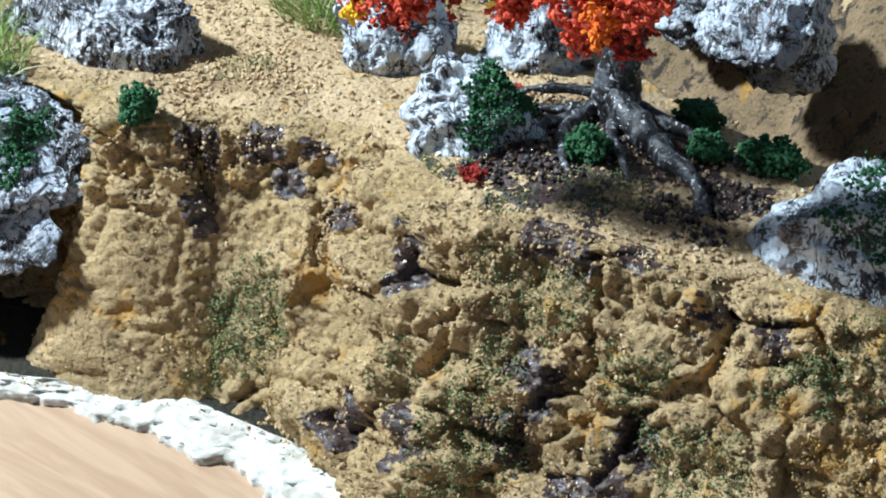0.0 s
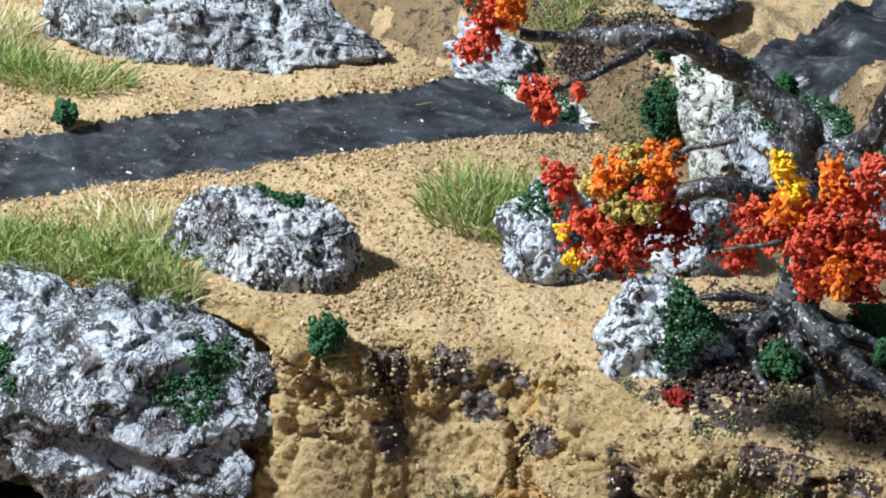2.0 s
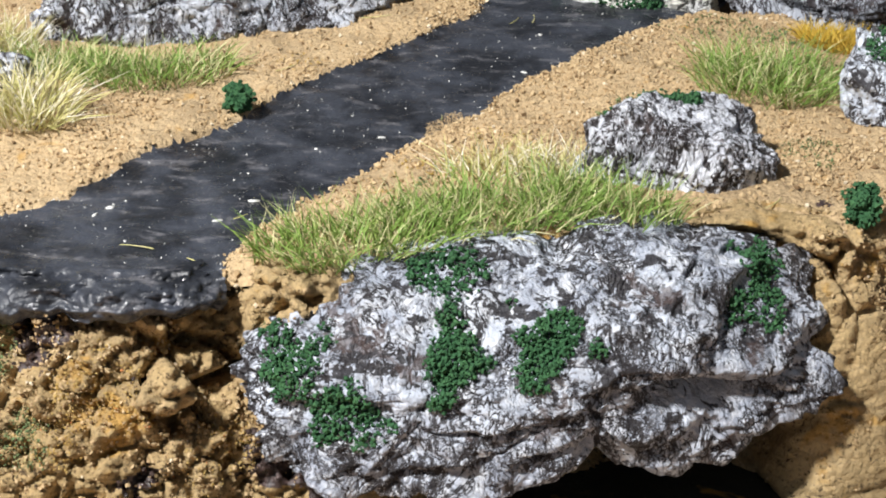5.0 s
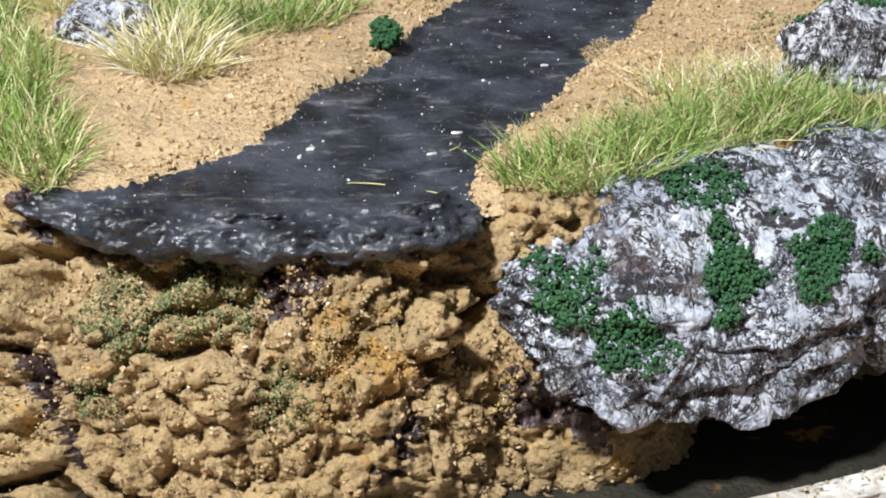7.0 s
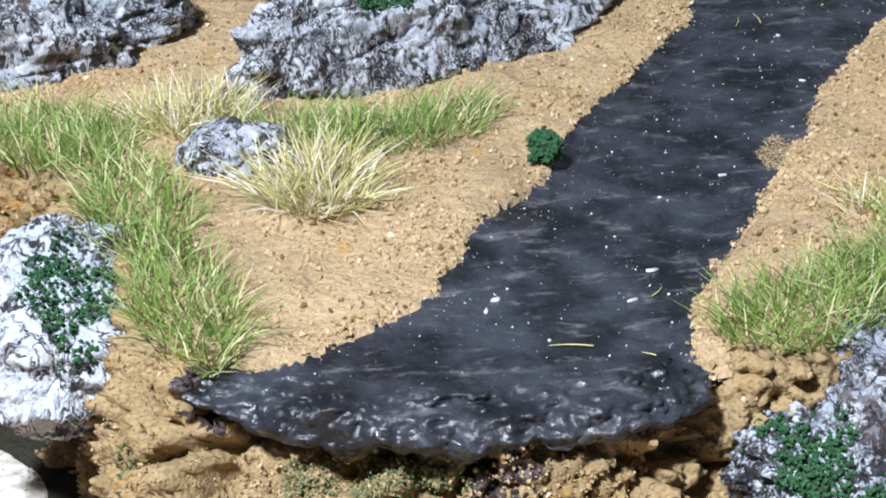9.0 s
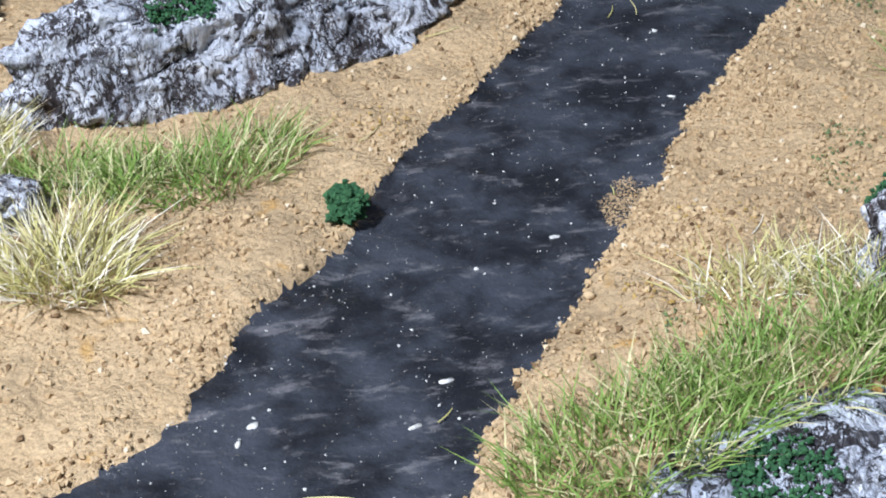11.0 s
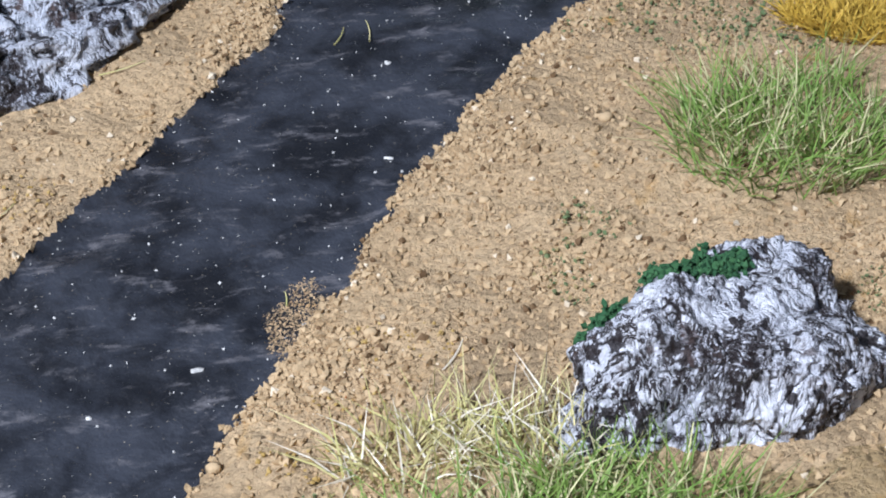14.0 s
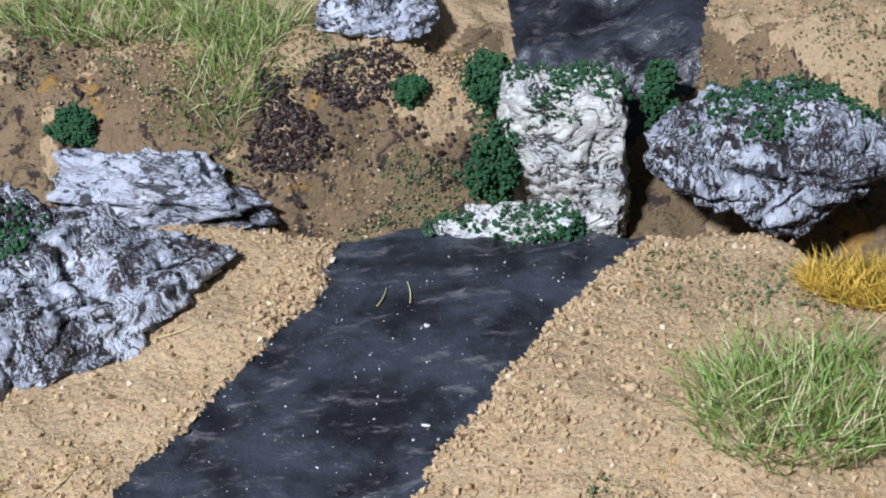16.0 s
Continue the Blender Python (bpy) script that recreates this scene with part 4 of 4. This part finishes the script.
def foliage(name, blobs, material, label, seed, density=1.0):
    """Sponge-like crumbs in ragged clumps (x, y, z, radius)."""
    rng = np.random.default_rng(seed)
    for x, y, z, r in blobs:
        n = int(520 * density * (r / 0.05) ** 2)
        q = rng.normal(size=(n, 3))
        q /= np.linalg.norm(q, axis=1)[:, None]
        q *= rng.uniform(0.2, 1.0, (n, 1)) ** 0.5 * (0.85 + 0.75 * vnoise(q * 2.3 + 5 * x + seed))[:, None]
        gap = vnoise((q * r + (x, y, z)) * 38) > -0.25
        p = (q * r * 1.12 + (x, y, z))[gap]
        v, f = bits(p, rng.uniform(0.005, 0.0115, len(p)), rng, 0.6)
        part(name, v, f, material, tree, label, soft=False)


foliage("foliage", [(1.86, -0.33, 0.485, 0.055), (1.945, -0.33, 0.49, 0.05), (1.79, -0.33, 0.565, 0.042), (2.0, -0.32, 0.61, 0.04)], LEAF_RED, "brick-red foliage clump", 71)
foliage("foliage", [(1.91, -0.34, 0.62, 0.045), (2.01, -0.33, 0.665, 0.042)], LEAF_ORANGE, "orange foliage clump", 72)
foliage("foliage", [(1.94, -0.35, 0.57, 0.032), (1.957, -0.34, 0.675, 0.026), (2.0, -0.35, 0.575, 0.026), (1.87, -0.35, 0.59, 0.022)], LEAF_OLIVE, "olive foliage clump", 73)
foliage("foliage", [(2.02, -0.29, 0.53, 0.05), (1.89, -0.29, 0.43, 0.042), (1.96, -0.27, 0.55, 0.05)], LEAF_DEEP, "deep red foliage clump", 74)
foliage("foliage", [(1.85, -0.37, 0.437, 0.017), (1.822, -0.36, 0.487, 0.014)], LEAF_YELLOW, "bright yellow foliage clump", 75, 2.2)
foliage("foliage", [(2.17, -0.25, 0.575, 0.045), (2.15, -0.25, 0.495, 0.04), (2.32, -0.26, 0.59, 0.06), (2.38, -0.25, 0.655, 0.05), (2.415, -0.25, 0.74, 0.036), (2.40, -0.26, 0.575, 0.055),
                    (2.455, -0.25, 0.60, 0.04), (2.33, -0.26, 0.525, 0.045), (2.225, -0.25, 0.555, 0.035), (2.30, -0.22, 0.47, 0.035)], LEAF_RED, "brick-red foliage clump", 76)
foliage("foliage", [(2.255, -0.28, 0.635, 0.036), (2.335, -0.26, 0.705, 0.032), (2.385, -0.30, 0.545, 0.036)], LEAF_ORANGE, "orange foliage clump", 77)
foliage("foliage", [(2.238, -0.28, 0.705, 0.026), (2.268, -0.28, 0.675, 0.022)], LEAF_YELLOW, "bright yellow foliage clump", 78, 2.2)
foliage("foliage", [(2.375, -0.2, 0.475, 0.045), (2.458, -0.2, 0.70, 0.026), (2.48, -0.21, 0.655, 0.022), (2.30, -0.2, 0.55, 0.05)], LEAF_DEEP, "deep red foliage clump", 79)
foliage("foliage", [(1.435, -0.09, 0.81, 0.045), (1.395, -0.09, 0.695, 0.036), (1.45, -0.09, 0.75, 0.042), (1.707, -0.31, 0.742, 0.034), (1.735, -0.31, 0.708, 0.028), (1.80, -0.30, 0.757, 0.018),
                    (2.482, -0.05, 0.79, 0.035), (2.49, -0.04, 0.885, 0.04)], LEAF_RED, "brick-red foliage clump", 80)
foliage("foliage", [(1.508, -0.11, 0.818, 0.034)], LEAF_ORANGE, "orange foliage clump", 81)


far_land = np.c_[px, py, pz][(py - line_y(BACK, px) > 0.2) & ~in_far_stream]


def far_flock(spots, n, size, material, label, seed):
    rng = np.random.default_rng(seed)
    at = []
    for x, y, rx, ry in spots:
        d = np.hypot((far_land[:, 0] - x) / rx, (far_land[:, 1] - y) / ry) + 0.7 * vnoise(far_land * 9 + seed)
        at.append(far_land[rng.choice(np.where(d < 1)[0], n)])
    at = np.concatenate(at) + rng.normal(0, 0.006, (n * len(spots), 3))
    v, f = bits(at, rng.uniform(size[0], size[1], len(at)), rng)
    single("flock", v, f, material, label, "flock", kind="stuff", soft=False)


far_flock([(0.30, 2.15, 0.25, 0.15), (0.62, 1.80, 0.12, 0.12), (-0.3, 2.4, 0.4, 0.2), (1.9, 1.8, 0.3, 0.2)], 2200, (0.003, 0.006), TURF, "olive turf flock on the far bank", 120)
far_flock([(0.60, 2.02, 0.16, 0.08), (0.30, 1.95, 0.12, 0.10), (-0.15, 2.25, 0.2, 0.1), (0.75, 1.95, 0.1, 0.08)], 110, (0.005, 0.012), MUD, "dark clods on the far bank", 121)
far_flock([(0.52, 2.08, 0.13, 0.06), (0.40, 2.00, 0.10, 0.06)], 1500, (0.003, 0.009), MUD, "dark glossy rubble on the far bank", 123)
far_flock([(0.70, 2.15, 0.2, 0.1), (0.45, 1.85, 0.25, 0.15), (0.1, 2.2, 0.25, 0.1), (1.7, 1.9, 0.3, 0.2)], 900, (0.003, 0.007), GRAIN, "tan clods on the far bank", 122)


# ---- mud, turf and flock on the bank ----
all_ground = np.concatenate([cliff_verts, np.c_[px, py, pz][(front_d > 0.0) & ~in_stream & (py < 1.2)]])


def spread(name, spots, n, size, material, label, category, seed, ragged=0.55, squash=0.8, lift=0.2, soft=False):
    """Crumbs over the soil round the given places (x, y, z, radius)."""
    rng = np.random.default_rng(seed)
    at = []
    for x, y, z, r in spots:
        d = np.linalg.norm(all_ground - (x, y, z), axis=1) / r + ragged * vnoise(all_ground * 16 + seed)
        pick = np.where(d < 1)[0]
        if len(pick):
            k = rng.choice(pick, int(n * (r / 0.08) ** 2) + 1)
            at.append(all_ground[k] + rng.normal(0, 0.005, (len(k), 3)))
    at = np.concatenate(at)
    s = rng.uniform(size[0], size[1], len(at)) * rng.uniform(0.6, 1.0, len(at))
    at[:, 2] += s * lift
    v, f = bits(at, s, rng, squash)
    return single(name, v, f, material, label, category, kind="stuff", soft=soft)


spread("mud", [(2.02, 0.10, 0.08, 0.10), (2.09, -0.02, 0.05, 0.09), (1.95, 0.18, 0.08, 0.10), (2.37, 0.02, 0.05, 0.05), (2.0, -0.07, 0.05, 0.07), (2.12, 0.16, 0.1, 0.08), (2.42, 0.16, 0.04, 0.08), (2.46, 0.0, 0.04, 0.05)], 110, (0.006, 0.016), MUD, "dark glossy earth between the tree's roots", "mud", 94, soft=True)
spread("mud", [(-0.96, -0.62, -0.01, 0.05), (0.0, -0.78, -0.33, 0.08), (0.05, -0.8, -0.38, 0.07), (-0.5, -0.8, -0.12, 0.05), (-0.27, -0.82, -0.21, 0.03), (-0.31, -0.91, -0.38, 0.05)], 50, (0.006, 0.016), MUD, "dark damp crumbs under the stream's lip", "mud", 95)
spread("turf", [(1.55, -0.34, -0.32, 0.10), (1.56, -0.39, -0.41, 0.10), (1.47, -0.41, -0.53, 0.08), (2.3, -0.26, -0.07, 0.08), (2.23, -0.36, -0.26, 0.09), (2.21, -0.46, -0.38, 0.12), (2.5, -0.27, -0.17, 0.08), (2.68, -0.29, -0.28, 0.10)], 924, (0.0024, 0.0052), TURF, "dull green turf flock on the slope", "turf", 96)
spread("turf", [(2.79, -0.12, -0.14, 0.09), (2.22, -0.02, 0.06, 0.09), (2.16, -0.27, -0.06, 0.06), (2.03, -0.42, -0.26, 0.06), (1.17, -0.02, 0.02, 0.07), (2.89, -0.07, -0.03, 0.10), (1.9, -0.1, 0.05, 0.06), (2.1, -0.14, 0.04, 0.06)], 660, (0.0024, 0.0052), TURF, "dull green turf flock among the crumbs", "turf", 97)
spread("turf", [(-0.67, -0.79, -0.10, 0.10), (-0.79, -0.76, -0.16, 0.08), (-0.77, -0.76, -0.25, 0.07), (-0.84, -0.77, -0.32, 0.06), (-0.52, -0.88, -0.3, 0.06), (-1.03, -0.5, -0.2, 0.08), (-1.05, -0.4, -0.4, 0.1)], 1500, (0.0024, 0.0056), TURF, "green turf flock below the stream's lip", "turf", 98)
spread("ochre_flock", [(-0.36, -0.88, -0.19, 0.09), (-0.15, -0.8, -0.4, 0.08), (-0.45, -0.87, -0.31, 0.08), (-0.14, -0.77, -0.34, 0.06), (1.65, -0.4, -0.48, 0.08), (1.4, -0.41, -0.45, 0.09), (2.93, -0.18, -0.22, 0.10), (2.83, -0.16, -0.24, 0.08)], 420, (0.002, 0.0045), OCHRE, "ochre yellow flock crumbs on the bank", "flock", 99)
spread("ochre_flock", [(0.45, 0.03, 0.02, 0.06), (0.28, -0.22, 0.03, 0.07), (-0.10, 0.54, 0.01, 0.05), (0.36, -0.12, 0.02, 0.05)], 130, (0.003, 0.006), OCHRE, "thin ochre flock on the sandy bank", "flock", 100, ragged=0.9)
spread("turf", [(1.03, 0.86, 0.02, 0.12), (1.22, 0.80, 0.02, 0.09), (0.77, 0.25, 0.03, 0.06), (0.70, 0.14, 0.03, 0.06), (0.26, -0.30, 0.03, 0.03)], 190, (0.003, 0.007), TURF, "thin green flock on the sandy bank", "turf", 101, ragged=0.9)
spread("red_leaves", [(1.97, -0.15, 0.06, 0.035), (1.75, 0.26, 0.04, 0.045)], 700, (0.005, 0.010), LEAF_DEEP, "fallen dark red leaves by the boulders", "leaves", 102, lift=1.5)


MUD_SPOTS = [(1.36, -0.32, -0.03, 0.09), (1.46, -0.24, -0.02, 0.09), (1.59, -0.2, 0.0, 0.07), (1.37, -0.35, -0.17, 0.07), (1.53, -0.23, -0.09, 0.07), (1.70, -0.25, -0.09, 0.08), (1.97, -0.3, -0.08, 0.08),
             (1.99, -0.32, -0.15, 0.08), (2.22, -0.2, 0.02, 0.08), (2.32, -0.19, 0.01, 0.09), (2.42, -0.17, 0.01, 0.08), (2.57, -0.14, -0.04, 0.08), (2.38, -0.24, -0.14, 0.06), (2.32, -0.33, -0.22, 0.10)]
MUD_SPOTS += [(2.56, -0.29, -0.26, 0.09), (1.92, -0.47, -0.42, 0.10), (2.1, -0.45, -0.4, 0.10), (2.3, -0.38, -0.35, 0.10), (2.5, -0.37, -0.37, 0.11), (2.73, -0.11, -0.07, 0.08), (-0.96, -0.62, -0.01, 0.06),
              (-0.96, -0.7, -0.34, 0.07), (-0.92, -0.75, -0.44, 0.07), (0.03, -0.79, -0.36, 0.11), (-0.5, -0.8, -0.12, 0.07), (-0.31, -0.9, -0.4, 0.07)]
TOP_MUD = [(2.03, 0.12, 0.07, 0.27), (2.10, 0.0, 0.06, 0.20), (1.92, 0.22, 0.06, 0.22), (2.25, 0.2, 0.05, 0.2), (2.37, 0.02, 0.05, 0.07), (2.0, -0.07, 0.05, 0.08), (2.42, 0.16, 0.04, 0.09), (2.46, 0.0, 0.03, 0.06), (1.0, -0.38, 0.0, 0.07), (0.7, -0.45, 0.0, 0.07), (1.16, -0.30, 0.01, 0.03)]


def wet(ob, spots):
    """Dark wet paint over the faces round the given places."""
    me = ob.data
    me.materials.append(MUD)
    c = np.empty(len(me.polygons) * 3, np.float32)
    me.polygons.foreach_get("center", c)
    c = c.reshape(-1, 3) / U
    m = np.zeros(len(c), np.int32)
    ragged = 0.55 * fbm(c * np.array([15, 15, 22]), 4, 0.62)
    for x, y, z, r in spots:
        m |= (np.linalg.norm(c - (x, y, z), axis=1) / r + ragged < 0.85).astype(np.int32)
    me.polygons.foreach_set("material_index", m)


wet(cliff, [(x, y, z, r * (0.74 if x > 1 else 1.0)) for x, y, z, r in MUD_SPOTS])
wet(ground, TOP_MUD)


# ---- loose crumbs ----
def crumbs():
    rng = np.random.default_rng(5)
    ok = np.where((front_d > 0.02) & ~in_stream & ((py - line_y(BACK, px)) < 0.02) & (px > -1.4) & (px < 3.0))[0]
    w = np.clip(0.25 + 1.2 * vnoise(np.c_[px[ok] * 6, py[ok] * 6, 0 * py[ok]]) + 1.2 * np.exp(-shore_d[ok] / 0.05), 0.25, 3)
    w = w * (1 + 1.3 * ((px[ok] > 0.2) & (px[ok] < 1.3) & (py[ok] > -0.1)))
    k = rng.choice(ok, 42000, p=w / w.sum())
    s = 0.0020 + 0.0078 * rng.uniform(0, 1, len(k)) ** 3.6
    at = np.c_[px[k], py[k], pz[k]] + rng.normal(0, 0.004, (len(k), 3)) * (1, 1, 0)
    at[:, 2] += s * 0.3
    v, f = bits(at, s, rng)
    single("soil_crumbs", v, f, GRAIN, "loose crumbs of tan soil", "crumbs", kind="stuff", soft=False)
    bare = (cliff_verts[:, 0] > 1.05) & (cliff_verts[:, 0] < 1.66) & (cliff_verts[:, 2] < -0.1)
    w = np.where(bare, 0.25, 1.0) * np.clip(0.5 + 1.5 * vnoise(cliff_verts * 7), 0.05, 2)
    k = rng.choice(len(cliff_verts), 40000, p=w / w.sum())
    s = 0.0022 + 0.0055 * rng.uniform(0, 1, len(k)) ** 3
    v, f = bits(cliff_verts[k] + rng.normal(0, 0.003, (len(k), 3)), s, rng)
    single("bank_crumbs", v, f, GRAIN, "clinging crumbs of ochre earth on the bank", "crumbs", kind="stuff", soft=False)
    k = rng.choice(int(0.45 * len(rim_verts)), 2600)
    v, f = bits(rim_verts[k], 0.0016 + 0.0045 * rng.uniform(0, 1, len(k)) ** 3, rng)
    single("rim_crumbs", v, f, GRAIN, "soil crumbs scattered on the white plaster", "crumbs", kind="stuff", soft=False)
    ok = np.where(in_stream & (py < 1.1))[0]
    k = rng.choice(ok, 1100, p=(lambda q: q / q.sum())(0.25 + np.exp(-shore_d[ok] / 0.04)))
    s = 0.0009 + 0.0030 * rng.uniform(0, 1, len(k)) ** 4
    v, f = bits(np.c_[px[k], py[k], pz[k] + 0.001] + rng.normal(0, 0.004, (len(k), 3)) * (1, 1, 0), s, rng, 0.4)
    single("stream_flecks", v, f, WHITE, "pale flecks of grit stuck on the black stream", "flecks", kind="stuff", soft=False)
    d = np.hypot((px - 0.32) / 0.045, (py - 0.14) / 0.085) + 0.5 * vnoise(np.c_[px * 30, py * 30, 0 * px])
    k = rng.choice(np.where(d < 1)[0], 2200)
    v, f = bits(np.c_[px[k], py[k], pz[k]] + rng.normal(0, 0.004, (len(k), 3)) * (1, 1, 0), rng.uniform(0.0008, 0.0034, len(k)), rng, 0.35)
    single("sand_spill", v, f, SOIL, "sand spilled over the edge of the black stream", "sand", kind="stuff", soft=False)


def fibres():
    """Loose grass fibres lying about."""
    rng = np.random.default_rng(9)
    vs, fs, count = [], [], 0
    ok = np.where((front_d > 0.05) & (py < 1.1) & (px > -1) & (px < 2.2))[0]
    for k in np.r_[rng.choice(ok, 20), [np.argmin((px + 0.13) ** 2 + (py + 0.43) ** 2)]]:
        a, length = rng.uniform(0, np.pi), rng.uniform(0.03, 0.09)
        t = np.linspace(-0.5, 0.5, 7)
        line = np.c_[px[k] + length * t * math.cos(a) - 0.2 * length * t * t * math.sin(a), py[k] + length * t * math.sin(a) + 0.2 * length * t * t * math.cos(a), pz[k] + 0.006 + 0 * t]
        v, f = tube(line, [0.0014, 0.0014, 0.0008], 4)
        vs.append(v)
        fs.append(f[0] + count)
        count += len(v)
    single("loose_fibres", np.concatenate(vs), np.concatenate(fs), STRAW, "loose pale grass fibres scattered on the ground", "fibres", kind="stuff", soft=False)


crumbs()
fibres()


def pebble(x, y, r, seed):
    v, f = BALL[2]
    z = float(surface(x, y)[0])
    p = v * (1 + 0.25 * vnoise(v * 1.7 + seed))[:, None] * np.array([1.1, 0.9, 0.7]) * r + (x, y, z + 0.35 * r)
    single("pebble", p, f, GRAIN, "small tan pebble lying on the sandy bank", "pebble", "loose pebbles", at=(x, y, z))


for k, (x, y, r) in enumerate([(-0.378, 0.19, 0.008), (0.396, 0.068, 0.010), (0.855, 0.528, 0.012), (0.42, 0.075, 0.008), (0.37, 0.045, 0.008), (0.88, 0.50, 0.008), (0.75, 0.62, 0.008), (-0.30, 0.02, 0.007), (0.62, 0.36, 0.009), (0.157, -0.176, 0.010)]):
    pebble(x, y, r, 3.0 * k)


def fleck(x, y, a, b, turn, seed):
    """A thin flake of white paint."""
    n = 14
    t = np.linspace(0, 2 * np.pi, n, endpoint=False)
    r = 1 + 0.45 * vnoise(np.c_[np.cos(t) * 1.5 + seed, np.sin(t) * 1.5, 0 * t])
    lx, ly = np.cos(t) * a * r, np.sin(t) * b * r
    c, s = math.cos(radians(turn)), math.sin(radians(turn))
    ring = np.c_[x + lx * c - ly * s, y + lx * s + ly * c]
    k = ((px[None] - ring[:, :1]) ** 2 + (py[None] - ring[:, 1:]) ** 2).argmin(1)
    top = np.c_[ring, pz[k] + 0.003]
    v = np.r_[top, top - (0, 0, 0.006), [top.mean(0) + (0, 0, 0.001)]]
    i = np.arange(n)
    j = (i + 1) % n
    single("paint_fleck", v, [np.c_[i, i + n, j + n, j], np.c_[i, j, np.full(n, 2 * n)]], WHITE, "white paint fleck on the black stream", "paint fleck", "paint flecks", at=(x, y, float(pz[k].mean())))


for k, (x, y, a, b, turn) in enumerate([(-0.445, -0.43, 0.012, 0.006, 70), (-0.418, -0.385, 0.016, 0.008, 35), (-0.175, -0.437, 0.016, 0.006, 25), (0.15, 0.062, 0.012, 0.006, 10), (0.0, 0.0, 0.005, 0.004, 0), (-0.11, -0.33, 0.016, 0.006, 10), (0.55, 0.86, 0.007, 0.005, 0), (0.50, 0.55, 0.010, 0.003, -10)]):
    fleck(x, y, 0.75 * a, 0.7 * b, turn, 2.0 * k)
